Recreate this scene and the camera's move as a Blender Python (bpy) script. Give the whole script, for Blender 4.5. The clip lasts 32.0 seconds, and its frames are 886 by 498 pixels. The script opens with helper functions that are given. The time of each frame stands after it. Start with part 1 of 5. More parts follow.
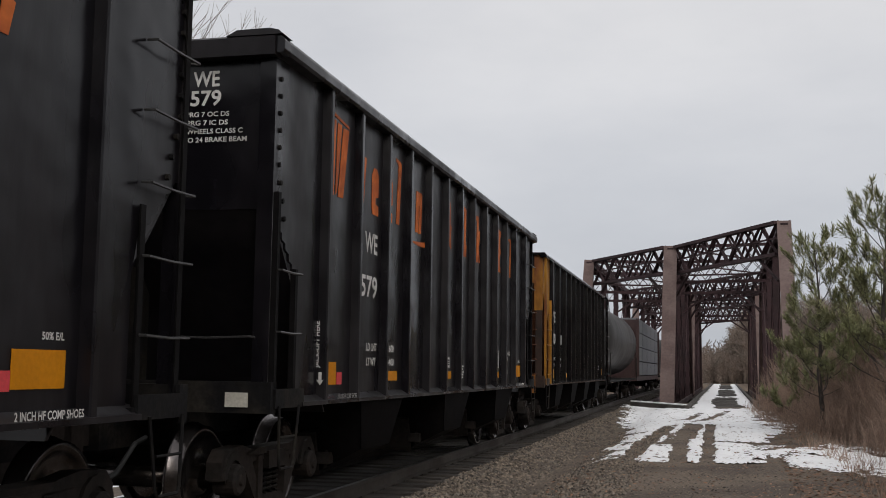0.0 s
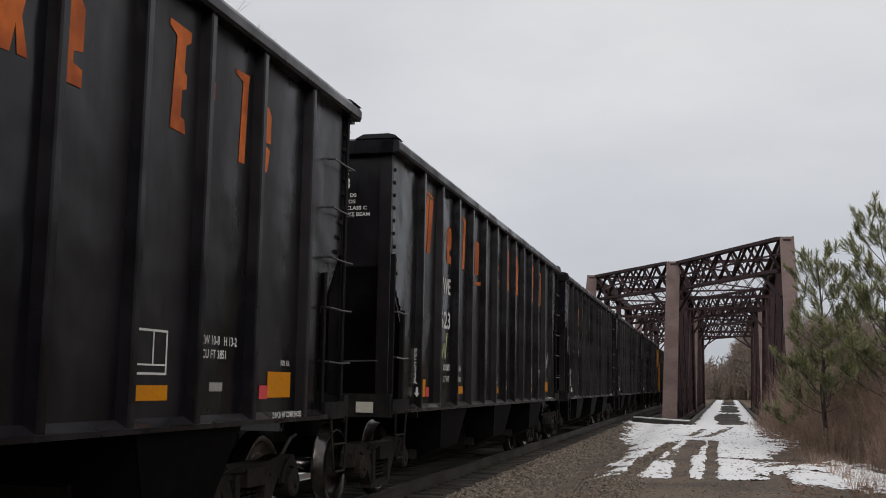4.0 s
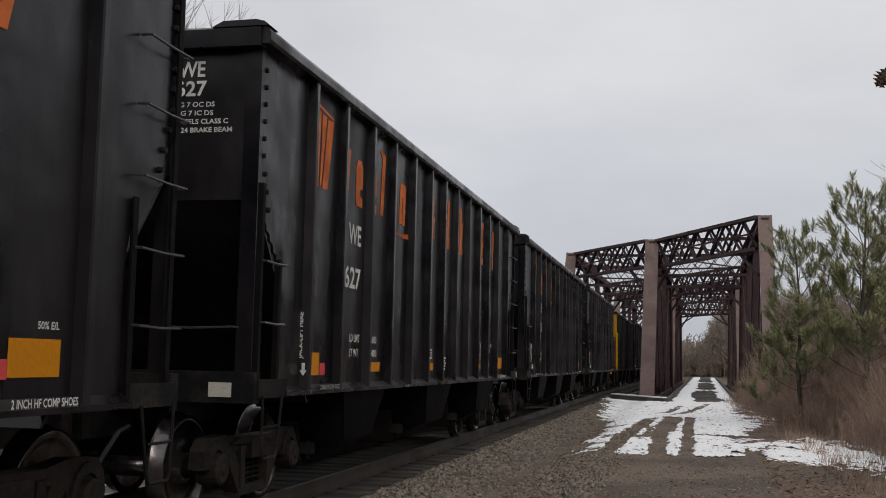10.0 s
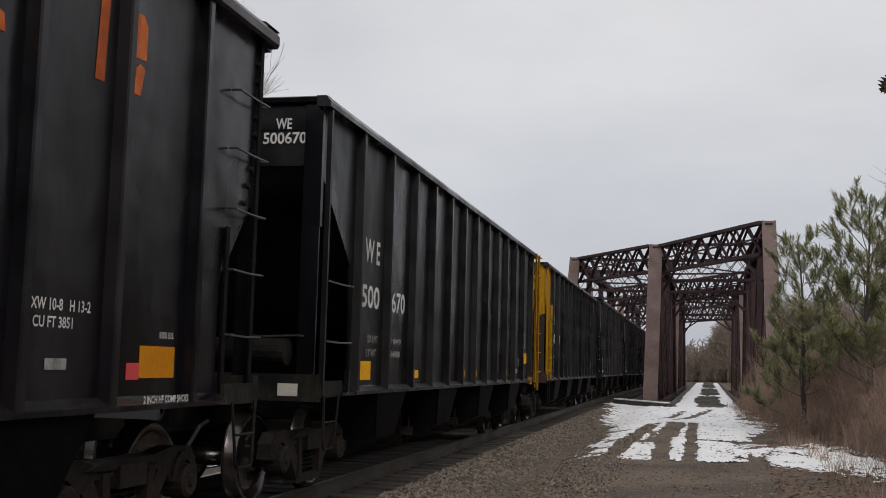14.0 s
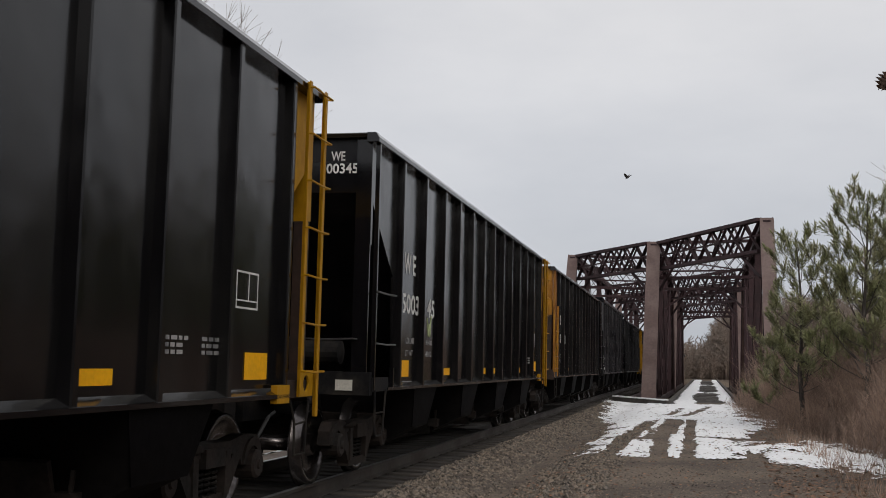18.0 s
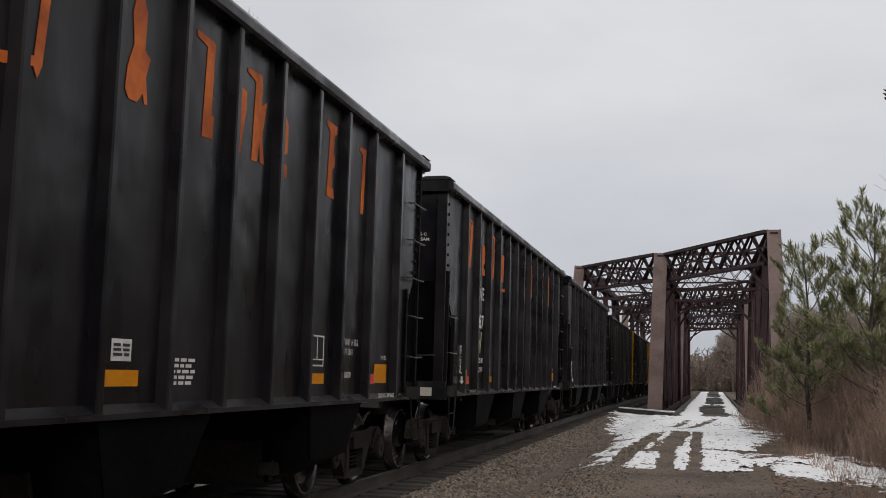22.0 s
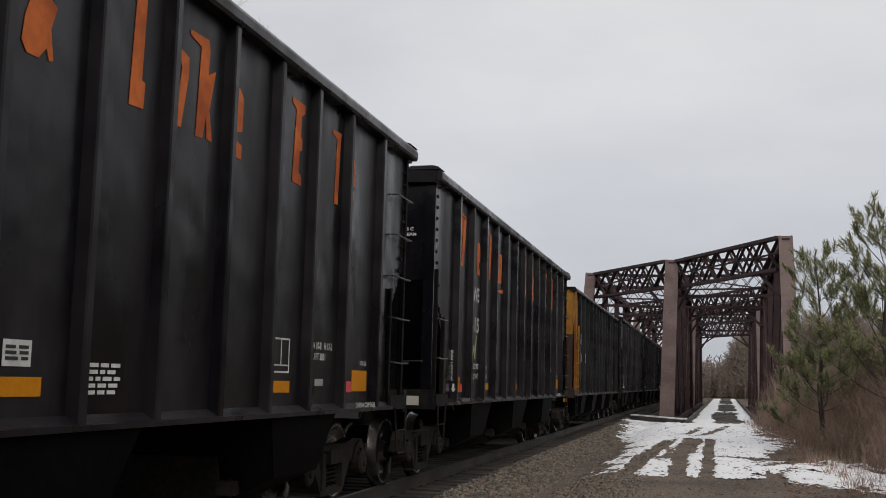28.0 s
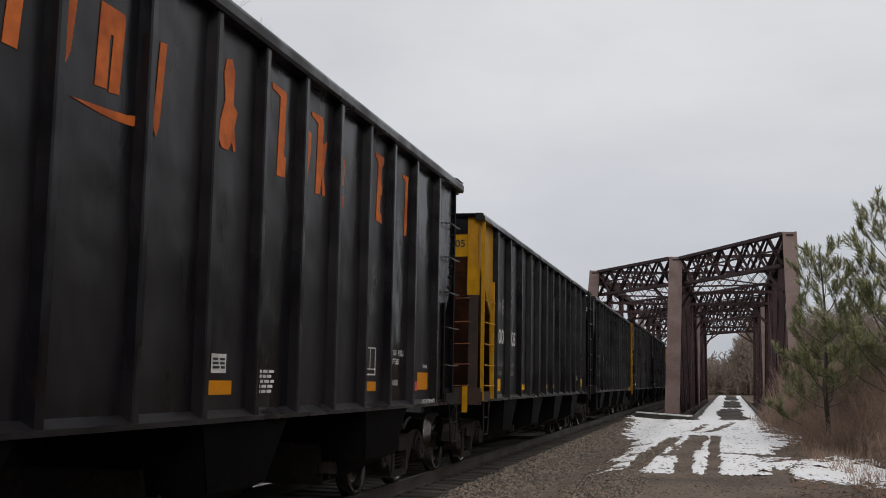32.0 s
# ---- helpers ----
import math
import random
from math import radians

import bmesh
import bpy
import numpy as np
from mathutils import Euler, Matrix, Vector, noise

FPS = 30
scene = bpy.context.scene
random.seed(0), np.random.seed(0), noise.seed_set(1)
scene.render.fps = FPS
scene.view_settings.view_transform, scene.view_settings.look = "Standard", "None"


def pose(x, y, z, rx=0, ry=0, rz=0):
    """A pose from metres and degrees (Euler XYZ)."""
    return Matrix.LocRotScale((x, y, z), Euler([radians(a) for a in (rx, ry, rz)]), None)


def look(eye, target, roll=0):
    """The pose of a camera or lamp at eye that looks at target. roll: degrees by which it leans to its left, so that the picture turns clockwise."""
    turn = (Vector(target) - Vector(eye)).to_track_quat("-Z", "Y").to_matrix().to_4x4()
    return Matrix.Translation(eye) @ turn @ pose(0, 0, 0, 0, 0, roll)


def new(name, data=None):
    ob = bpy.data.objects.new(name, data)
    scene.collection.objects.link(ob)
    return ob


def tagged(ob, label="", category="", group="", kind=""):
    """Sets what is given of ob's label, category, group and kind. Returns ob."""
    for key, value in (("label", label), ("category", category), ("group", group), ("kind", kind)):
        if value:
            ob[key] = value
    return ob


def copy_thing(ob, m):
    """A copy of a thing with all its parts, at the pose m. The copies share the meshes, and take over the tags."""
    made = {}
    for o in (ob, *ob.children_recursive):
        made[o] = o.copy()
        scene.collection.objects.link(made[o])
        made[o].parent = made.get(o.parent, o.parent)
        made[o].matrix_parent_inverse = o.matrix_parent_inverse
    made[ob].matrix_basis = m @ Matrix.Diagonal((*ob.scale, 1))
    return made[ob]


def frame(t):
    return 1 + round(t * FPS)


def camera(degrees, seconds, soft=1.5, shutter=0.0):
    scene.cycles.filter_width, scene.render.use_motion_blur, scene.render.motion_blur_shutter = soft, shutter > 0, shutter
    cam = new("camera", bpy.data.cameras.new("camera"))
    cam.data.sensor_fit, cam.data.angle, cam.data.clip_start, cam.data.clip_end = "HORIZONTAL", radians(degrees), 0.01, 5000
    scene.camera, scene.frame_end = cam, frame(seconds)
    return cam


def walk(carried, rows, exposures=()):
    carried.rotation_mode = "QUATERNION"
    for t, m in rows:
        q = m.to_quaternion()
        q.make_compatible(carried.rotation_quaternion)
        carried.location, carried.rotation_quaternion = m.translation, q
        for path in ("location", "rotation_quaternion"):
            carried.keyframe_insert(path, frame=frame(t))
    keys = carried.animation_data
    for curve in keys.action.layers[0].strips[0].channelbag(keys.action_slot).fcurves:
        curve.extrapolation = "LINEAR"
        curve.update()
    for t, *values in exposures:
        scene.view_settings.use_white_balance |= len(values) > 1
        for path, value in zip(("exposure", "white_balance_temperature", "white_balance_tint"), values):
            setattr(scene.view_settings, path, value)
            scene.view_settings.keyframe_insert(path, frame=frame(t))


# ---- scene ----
# World: X to the right, Y along the track, Z up; rail tops at z = 0, the eye over the gravel road.
EYE = (0.0, 0.0, 1.434)
cam = camera(43.80, 32.0, soft=0.95)
PATH = [
    (0, 13.492, 6.175, 0.801), (0.5, 13.683, 6.231, 0.789), (1, 13.802, 6.305, 0.947), (1.5, 13.838, 6.465, 0.875),
    (2, 13.799, 6.581, 0.932), (2.5, 13.725, 6.693, 0.904), (3, 13.654, 6.760, 0.926), (3.5, 13.613, 6.837, 1.007),
    (5.5, 13.798, 7.173, 1.008), (6, 13.784, 6.988, 1.099), (6.5, 13.753, 6.733, 1.181), (7, 13.732, 6.461, 1.291),
    (7.5, 13.667, 6.238, 1.258), (8, 13.507, 6.032, 1.262), (8.5, 13.208, 5.864, 1.236), (9, 12.899, 5.745, 1.246),
    (9.5, 12.681, 5.710, 1.213), (10, 12.554, 5.755, 1.215), (10.5, 12.514, 5.843, 1.224), (11, 12.516, 5.931, 1.248),
    (11.5, 12.510, 5.999, 1.182), (12, 12.516, 5.936, 1.243), (12.5, 12.557, 5.884, 1.234), (13, 12.621, 5.847, 1.378),
    (13.5, 12.701, 5.879, 1.429), (14, 12.747, 5.963, 1.483), (14.5, 12.750, 6.019, 1.439), (16.5, 12.691, 6.023, 1.333),
    (17, 12.685, 5.966, 1.387), (17.5, 12.659, 5.906, 1.333), (18, 12.644, 5.854, 1.310), (18.5, 12.681, 5.817, 1.349),
    (19, 12.700, 5.862, 1.328), (19.5, 12.770, 5.960, 1.411), (20, 12.827, 6.057, 1.431), (20.5, 12.877, 6.127, 1.487),
    (21, 12.937, 6.183, 1.591), (21.5, 12.975, 6.291, 1.615), (22, 13.002, 6.377, 1.661), (22.5, 12.957, 6.522, 1.636),
    (23, 12.860, 6.619, 1.588), (23.5, 12.756, 6.668, 1.647), (24, 12.686, 6.687, 1.691), (24.5, 12.669, 6.702, 1.610),
    (25, 12.755, 6.655, 1.632), (25.5, 12.879, 6.666, 1.507), (27.5, 13.527, 6.698, 1.536), (28, 13.575, 6.756, 1.494),
    (28.5, 13.581, 6.763, 1.529), (29, 13.592, 6.779, 1.435), (29.5, 13.612, 6.786, 1.264), (30, 13.677, 6.746, 1.274),
    (30.5, 13.770, 6.746, 1.226), (31, 13.862, 6.772, 1.217), (31.5, 13.870, 6.793, 1.087), (32, 13.770, 6.701, 1.017),
]


def aim(yaw, pitch, roll):
    y, p = radians(yaw), radians(pitch)
    way = Vector((-math.sin(y) * math.cos(p), math.cos(y) * math.cos(p), math.sin(p)))
    return look(EYE, Vector(EYE) + way, roll)


walk(cam, [(t, aim(a, b, c)) for t, a, b, c in PATH])

# ---------------------------------------------------------------- light: overcast winter sky
SUN_EL, SUN_ROT = radians(32), radians(150)
world = bpy.data.worlds.new("overcast")
scene.world = world
world.use_nodes = True
wn, wl = world.node_tree.nodes, world.node_tree.links
wn.clear()
w_out = wn.new("ShaderNodeOutputWorld")
w_bg = wn.new("ShaderNodeBackground")
w_bg2 = wn.new("ShaderNodeBackground")
w_add = wn.new("ShaderNodeAddShader")
w_sky = wn.new("ShaderNodeTexSky")
w_sky.sky_type, w_sky.sun_disc = "NISHITA", False
w_sky.sun_elevation, w_sky.sun_rotation = SUN_EL, SUN_ROT
w_sky.dust_density, w_sky.air_density = 4.0, 1.0
w_bg.inputs["Strength"].default_value = 0.012
wl.new(w_sky.outputs["Color"], w_bg.inputs["Color"])
w_tc = wn.new("ShaderNodeTexCoord")
w_map = wn.new("ShaderNodeMapping")
w_map.inputs["Scale"].default_value = (1.0, 1.0, 2.6)
w_n1 = wn.new("ShaderNodeTexNoise")
w_n1.inputs["Scale"].default_value, w_n1.inputs["Detail"].default_value = 2.2, 6.0
w_n1.inputs["Roughness"].default_value = 0.52
w_sep = wn.new("ShaderNodeSeparateXYZ")
w_ramp = wn.new("ShaderNodeValToRGB")
cr = w_ramp.color_ramp
cr.elements[0].position, cr.elements[0].color = 0.0, (0.50, 0.53, 0.58, 1)
cr.elements[1].position, cr.elements[1].color = 0.62, (0.70, 0.705, 0.72, 1)
e = cr.elements.new(0.12)
e.color = (0.545, 0.565, 0.61, 1)
e = cr.elements.new(0.30)
e.color = (0.665, 0.67, 0.69, 1)
w_cr2 = wn.new("ShaderNodeValToRGB")
w_cr2.color_ramp.elements[0].position, w_cr2.color_ramp.elements[0].color = 0.34, (0.875, 0.87, 0.875, 1)
w_cr2.color_ramp.elements[1].position, w_cr2.color_ramp.elements[1].color = 0.66, (1.095, 1.07, 1.045, 1)
w_mul = wn.new("ShaderNodeMix")
w_mul.data_type, w_mul.blend_type = "RGBA", "MULTIPLY"
w_mul.inputs["Factor"].default_value = 1.0
wl.new(w_tc.outputs["Generated"], w_map.inputs["Vector"])
wl.new(w_map.outputs["Vector"], w_n1.inputs["Vector"])
wl.new(w_tc.outputs["Generated"], w_sep.inputs["Vector"])
wl.new(w_sep.outputs["Z"], w_ramp.inputs["Fac"])
wl.new(w_n1.outputs["Fac"], w_cr2.inputs["Fac"])
wl.new(w_ramp.outputs["Color"], w_mul.inputs[6])
wl.new(w_cr2.outputs["Color"], w_mul.inputs[7])
wl.new(w_mul.outputs[2], w_bg2.inputs["Color"])
w_bg2.inputs["Strength"].default_value = 1.0
wl.new(w_bg.outputs[0], w_add.inputs[0])
wl.new(w_bg2.outputs[0], w_add.inputs[1])
wl.new(w_add.outputs[0], w_out.inputs[0])

sun = new("sun", bpy.data.lights.new("sun", "SUN"))
sun.data.energy, sun.data.angle, sun.data.color = 0.8, radians(25), (1.0, 0.97, 0.92)
sun.matrix_world = look((0, 0, 60), (-20 * math.sin(SUN_ROT), -20 * math.cos(SUN_ROT), 60 - 20 * math.tan(SUN_EL)))
scene.view_settings.exposure = 0.0


# ---------------------------------------------------------------- materials
def mat(name, base, rough=0.7, metal=0.0, grain=40.0, blotch=2.5, vary=0.25, bump=0.15, second=None, lo=0.45, hi=0.6,
        stretch=(1, 1, 1), world_space=False, island=0.0, spec=0.5, wavy=0.0):
    """A surface with fine grain, larger blotches (towards the second colour) and a light relief."""
    m = bpy.data.materials.new(name)
    m.use_nodes = True
    n, l = m.node_tree.nodes, m.node_tree.links
    b = n["Principled BSDF"]
    b.inputs["Roughness"].default_value, b.inputs["Metallic"].default_value = rough, metal
    b.inputs["Specular IOR Level"].default_value = spec
    tc = n.new("ShaderNodeTexCoord")
    mp = n.new("ShaderNodeMapping")
    mp.inputs["Scale"].default_value = stretch
    if world_space:
        geo = n.new("ShaderNodeNewGeometry")
        l.new(geo.outputs["Position"], mp.inputs["Vector"])
    else:
        l.new(tc.outputs["Object"], mp.inputs["Vector"])
    n1, n2 = n.new("ShaderNodeTexNoise"), n.new("ShaderNodeTexNoise")
    n1.inputs["Scale"].default_value, n1.inputs["Detail"].default_value = grain, 5
    n2.inputs["Scale"].default_value, n2.inputs["Detail"].default_value = blotch, 4
    l.new(mp.outputs[0], n1.inputs["Vector"])
    l.new(mp.outputs[0], n2.inputs["Vector"])
    info = n.new("ShaderNodeObjectInfo")
    mul = n.new("ShaderNodeMath")
    mul.operation, mul.inputs[1].default_value = "MULTIPLY", 37.0
    l.new(info.outputs["Random"], mul.inputs[0])
    if not world_space:
        n2.noise_dimensions = "4D"
        l.new(mul.outputs[0], n2.inputs["W"])
    ramp = n.new("ShaderNodeValToRGB")
    ramp.color_ramp.elements[0].position, ramp.color_ramp.elements[1].position = lo, hi
    ramp.color_ramp.elements[0].color = (*base, 1)
    ramp.color_ramp.elements[1].color = (*(second or [min(1, c * (1 + vary)) for c in base]), 1)
    l.new(n2.outputs["Fac"], ramp.inputs["Fac"])
    r2 = n.new("ShaderNodeMapRange")
    r2.inputs["From Min"].default_value, r2.inputs["From Max"].default_value = 0.3, 0.7
    r2.inputs["To Min"].default_value, r2.inputs["To Max"].default_value = 1 - vary, 1 + vary
    l.new(n1.outputs["Fac"], r2.inputs["Value"])
    mix = n.new("ShaderNodeMix")
    mix.data_type, mix.blend_type = "RGBA", "MULTIPLY"
    mix.inputs["Factor"].default_value = 1.0
    l.new(ramp.outputs["Color"], mix.inputs[6])
    l.new(r2.outputs["Result"], mix.inputs[7])
    last = mix.outputs[2]
    if island:
        geo2 = n.new("ShaderNodeNewGeometry")
        r3 = n.new("ShaderNodeMapRange")
        r3.inputs["To Min"].default_value, r3.inputs["To Max"].default_value = 1 - island, 1 + island
        l.new(geo2.outputs["Random Per Island"], r3.inputs["Value"])
        mix2 = n.new("ShaderNodeMix")
        mix2.data_type, mix2.blend_type = "RGBA", "MULTIPLY"
        mix2.inputs["Factor"].default_value = 1.0
        l.new(last, mix2.inputs[6])
        l.new(r3.outputs["Result"], mix2.inputs[7])
        last = mix2.outputs[2]
    l.new(last, b.inputs["Base Color"])
    r4 = n.new("ShaderNodeMapRange")
    r4.inputs["To Min"].default_value, r4.inputs["To Max"].default_value = max(0.05, rough - 0.12), min(1, rough + 0.12)
    l.new(n2.outputs["Fac"], r4.inputs["Value"])
    if wavy:
        # dull dust and rubbed streaks on sheet metal
        r4.inputs["From Min"].default_value, r4.inputs["From Max"].default_value = 0.36, 0.64
        r4.inputs["To Min"].default_value, r4.inputs["To Max"].default_value = max(0.07, rough - 0.14), rough + (0.2 if rough > 0.2 else 0.10)
    l.new(r4.outputs["Result"], b.inputs["Roughness"])
    if bump:
        bp = n.new("ShaderNodeBump")
        bp.inputs["Strength"].default_value, bp.inputs["Distance"].default_value = bump, 0.02
        l.new(n1.outputs["Fac"], bp.inputs["Height"])
        l.new(bp.outputs[0], b.inputs["Normal"])
        if wavy:
            # buckled sheet metal
            n3, bp2 = n.new("ShaderNodeTexNoise"), n.new("ShaderNodeBump")
            n3.inputs["Scale"].default_value, n3.inputs["Detail"].default_value = 1.7, 1.5
            bp2.inputs["Strength"].default_value, bp2.inputs["Distance"].default_value = 1.0, wavy
            l.new(tc.outputs["Object"], n3.inputs["Vector"])
            l.new(n3.outputs["Fac"], bp2.inputs["Height"])
            l.new(bp2.outputs[0], bp.inputs["Normal"])
    return m


BLACK = mat("black_paint", (0.0062, 0.0056, 0.0074), 0.30, grain=9, blotch=0.9, vary=0.3, bump=0.04, second=(0.0120, 0.0102, 0.0120),
            stretch=(1, 1.6, 0.45), lo=0.42, hi=0.62, spec=0.28, wavy=0.035)
BLACK_PLAIN = mat("plain_black_paint", (0.0045, 0.0042, 0.0058), 0.33, grain=12, blotch=0.9, vary=0.22, bump=0.04, second=(0.0095, 0.0090, 0.0095),
                  stretch=(1, 1.6, 0.42), lo=0.5, hi=0.6, spec=0.27, wavy=0.035)
BLACK_WORN = mat("glossy_black_paint", (0.0050, 0.0048, 0.0056), 0.11, grain=12, blotch=0.9, vary=0.22, bump=0.015,
                 second=(0.0095, 0.0090, 0.0088), stretch=(1, 1.6, 0.45), lo=0.46, hi=0.60, spec=0.46, wavy=0.012)
STEEL_DARK = mat("grimy_steel", (0.0070, 0.0066, 0.0072), 0.75, spec=0.14, grain=25, blotch=3, vary=0.35, bump=0.2, second=(0.022, 0.019, 0.016))
# near-black steel of bays and ladder stiles; the bay sides darker still
CHUTE = mat("near_black_steel", (0.0048, 0.0042, 0.0046), 0.75, spec=0.10, grain=12, blotch=1.2, vary=0.3, bump=0.1, second=(0.0085, 0.0072, 0.007), lo=0.5,
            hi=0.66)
SIDECHUTE = mat("blacker_chute_steel", (0.0030, 0.0026, 0.0028), 0.65, spec=0.03, grain=12, blotch=1.5, vary=0.3, bump=0.1, second=(0.0045, 0.004, 0.0048), lo=0.4, hi=0.66)
GRABIRON = mat("worn_grab_iron", (0.055, 0.054, 0.055), 0.45, metal=0.4, vary=0.3, bump=0.05)
YELLOW = mat("yellow_paint", (0.37, 0.185, 0.004), 0.55, spec=0.15, grain=14, blotch=1.6, vary=0.14, bump=0.05, second=(0.26, 0.11, 0.02), lo=0.56, hi=0.74,
             stretch=(1, 1, 0.5))
RUST_YELLOW = mat("rusted_yellow_paint", (0.36, 0.165, 0.02), 0.6, spec=0.2, grain=14, blotch=1.8, vary=0.2, bump=0.08, second=(0.16, 0.055, 0.02), lo=0.42,
                  hi=0.62, stretch=(1, 1, 0.5))
RUST_DARK = mat("dark_rust", (0.034, 0.016, 0.010), 0.8, grain=20, blotch=2, vary=0.3, bump=0.1, second=(0.016, 0.010, 0.008))
RUST = mat("brown_rust", (0.15, 0.052, 0.022), 0.8, grain=20, blotch=1.5, vary=0.3, bump=0.1, second=(0.075, 0.028, 0.014))
ORANGE = mat("orange_lettering", (0.56, 0.135, 0.026), 0.6, grain=12, blotch=2.0, vary=0.16, bump=0.0, second=(0.36, 0.08, 0.02), spec=0.2)
PATCH = mat("yellow_reflective", (0.78, 0.38, 0.006), 0.45, spec=0.12, grain=30, blotch=5, vary=0.07, bump=0.0)
PATCH_O = mat("amber_reflective", (0.54, 0.205, 0.006), 0.45, spec=0.12, grain=30, blotch=5, vary=0.07, bump=0.0)
RED = mat("red_tag", (0.60, 0.05, 0.06), 0.5, vary=0.1, bump=0.0)
WHITE = mat("white_stencil", (0.62, 0.61, 0.59), 0.7, grain=30, blotch=4, vary=0.10, bump=0.0, second=(0.48, 0.47, 0.45))
GREY = mat("grey_stencil", (0.30, 0.29, 0.28), 0.7, grain=30, blotch=4, vary=0.2, bump=0.0, second=(0.12, 0.12, 0.12))
CHALK = mat("pale_green_chalk", (0.30, 0.34, 0.18), 0.8, grain=60, blotch=6, vary=0.3, bump=0.0)
DEADLEAF = mat("dark_dead_leaf", (0.055, 0.032, 0.022), 0.85, grain=40, blotch=8, vary=0.3, bump=0.0, second=(0.09, 0.05, 0.03))
CREAM = mat("cream_plate", (0.45, 0.43, 0.38), 0.6, vary=0.15, bump=0.0)
INK = mat("black_ink", (0.02, 0.02, 0.02), 0.7, vary=0.1, bump=0.0)
WHEEL = mat("wheel_steel", (0.11, 0.10, 0.10), 0.22, metal=0.85, grain=16, blotch=5, vary=0.3, bump=0.08, second=(0.04, 0.034, 0.03))
CASTING = mat("rusty_casting", (0.022, 0.0165, 0.014), 0.8, spec=0.2, grain=18, blotch=3, vary=0.35, bump=0.3, second=(0.016, 0.014, 0.013))
RAIL = mat("rail_steel", (0.070, 0.062, 0.056), 0.55, metal=0.4, grain=10, blotch=1, vary=0.25, bump=0.1, second=(0.045, 0.036, 0.03), world_space=True)
RAILHEAD = mat("polished_railhead", (0.30, 0.29, 0.28), 0.32, metal=0.9, grain=10, blotch=1, vary=0.2, bump=0.05, world_space=True)
# oil-dark, and darker still to carry the shade under the cars
BED = mat("shaded_oily_bed", (0.020, 0.017, 0.015), 0.95, grain=24, blotch=1.2, vary=0.5, bump=0.8, second=(0.022, 0.019, 0.017), world_space=True)
TIE = mat("weathered_tie", (0.030, 0.025, 0.022), 0.9, grain=18, blotch=2, vary=0.4, bump=0.5, second=(0.058, 0.049, 0.042), stretch=(0.3, 2.5, 1))
# paler copy of the bridge maroon: light on the end posts put into the colour
BRIDGE_LIT = mat("lit_maroon_paint", (0.165, 0.115, 0.105), 0.75, grain=9, blotch=0.7, vary=0.14, bump=0.08, second=(0.115, 0.075, 0.068))
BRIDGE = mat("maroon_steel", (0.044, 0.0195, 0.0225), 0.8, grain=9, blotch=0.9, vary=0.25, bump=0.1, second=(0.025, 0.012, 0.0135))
TIMBER = mat("grey_deck_timber", (0.075, 0.066, 0.058), 0.9, grain=14, blotch=1.5, vary=0.35, bump=0.4, second=(0.045, 0.04, 0.036))
GRAVEL = mat("gravel_ground", (0.158, 0.120, 0.090), 0.95, grain=26, blotch=0.5, vary=0.6, bump=0.8, second=(0.088, 0.066, 0.051), world_space=True,
             lo=0.4, hi=0.62)
STONE = mat("ballast_stone", (0.168, 0.134, 0.104), 0.9, grain=30, blotch=6, vary=0.25, bump=0.2, second=(0.12, 0.105, 0.09), island=0.75,
            world_space=True)
SNOW = mat("old_snow", (0.94, 0.945, 0.96), 0.65, grain=14, blotch=1.6, vary=0.05, bump=0.25, second=(0.86, 0.86, 0.87), world_space=True, lo=0.5, hi=0.75)
LEAFLITTER = mat("dead_leaf", (0.25, 0.135, 0.080), 0.85, grain=20, blotch=3, vary=0.3, bump=0.0, second=(0.12, 0.065, 0.04), island=0.5)
BRUSHWOOD = mat("brown_brush", (0.36, 0.250, 0.190), 0.9, grain=12, blotch=0.7, vary=0.25, bump=0.0, second=(0.21, 0.150, 0.12), island=0.28,
                world_space=True)
BARK = mat("grey_bark", (0.095, 0.080, 0.070), 0.9, grain=14, blotch=2, vary=0.35, bump=0.4, second=(0.06, 0.05, 0.045), stretch=(1, 1, 0.3))
TWIG = mat("bare_twigs", (0.26, 0.22, 0.20), 0.9, grain=10, blotch=1, vary=0.2, bump=0.0)
NEEDLE = mat("pine_needles", (0.215, 0.225, 0.105), 0.7, grain=10, blotch=1.2, vary=0.25, bump=0.0, second=(0.27, 0.26, 0.14), island=0.4)
WOODS = mat("leafless_woods", (0.24, 0.185, 0.150), 0.95, grain=5, blotch=0.3, vary=0.25, bump=0.0, second=(0.19, 0.155, 0.13), island=0.2,
            world_space=True)
# cool grey instead of wood brown: the air's haze put into the colour
HAZEWOOD = mat("haze_grey_woods", (0.16, 0.165, 0.17), 1.0, grain=0.4, blotch=0.05, vary=0.15, bump=0.0, world_space=True)
TANKSHELL = mat("sooty_tank_shell", (0.045, 0.042, 0.042), 0.5, grain=6, blotch=0.9, vary=0.2, bump=0.03, second=(0.02, 0.019, 0.018))
BOXRED = mat("oxide_red_paint", (0.035, 0.014, 0.013), 0.6, grain=8, blotch=1, vary=0.2, bump=0.03)
WRAP = mat("white_lumber_wrap", (0.16, 0.165, 0.18), 0.5, grain=6, blotch=1, vary=0.1, bump=0.1)
FEATHER = mat("grey_feathers", (0.06, 0.055, 0.055), 0.8, vary=0.2, bump=0.0)


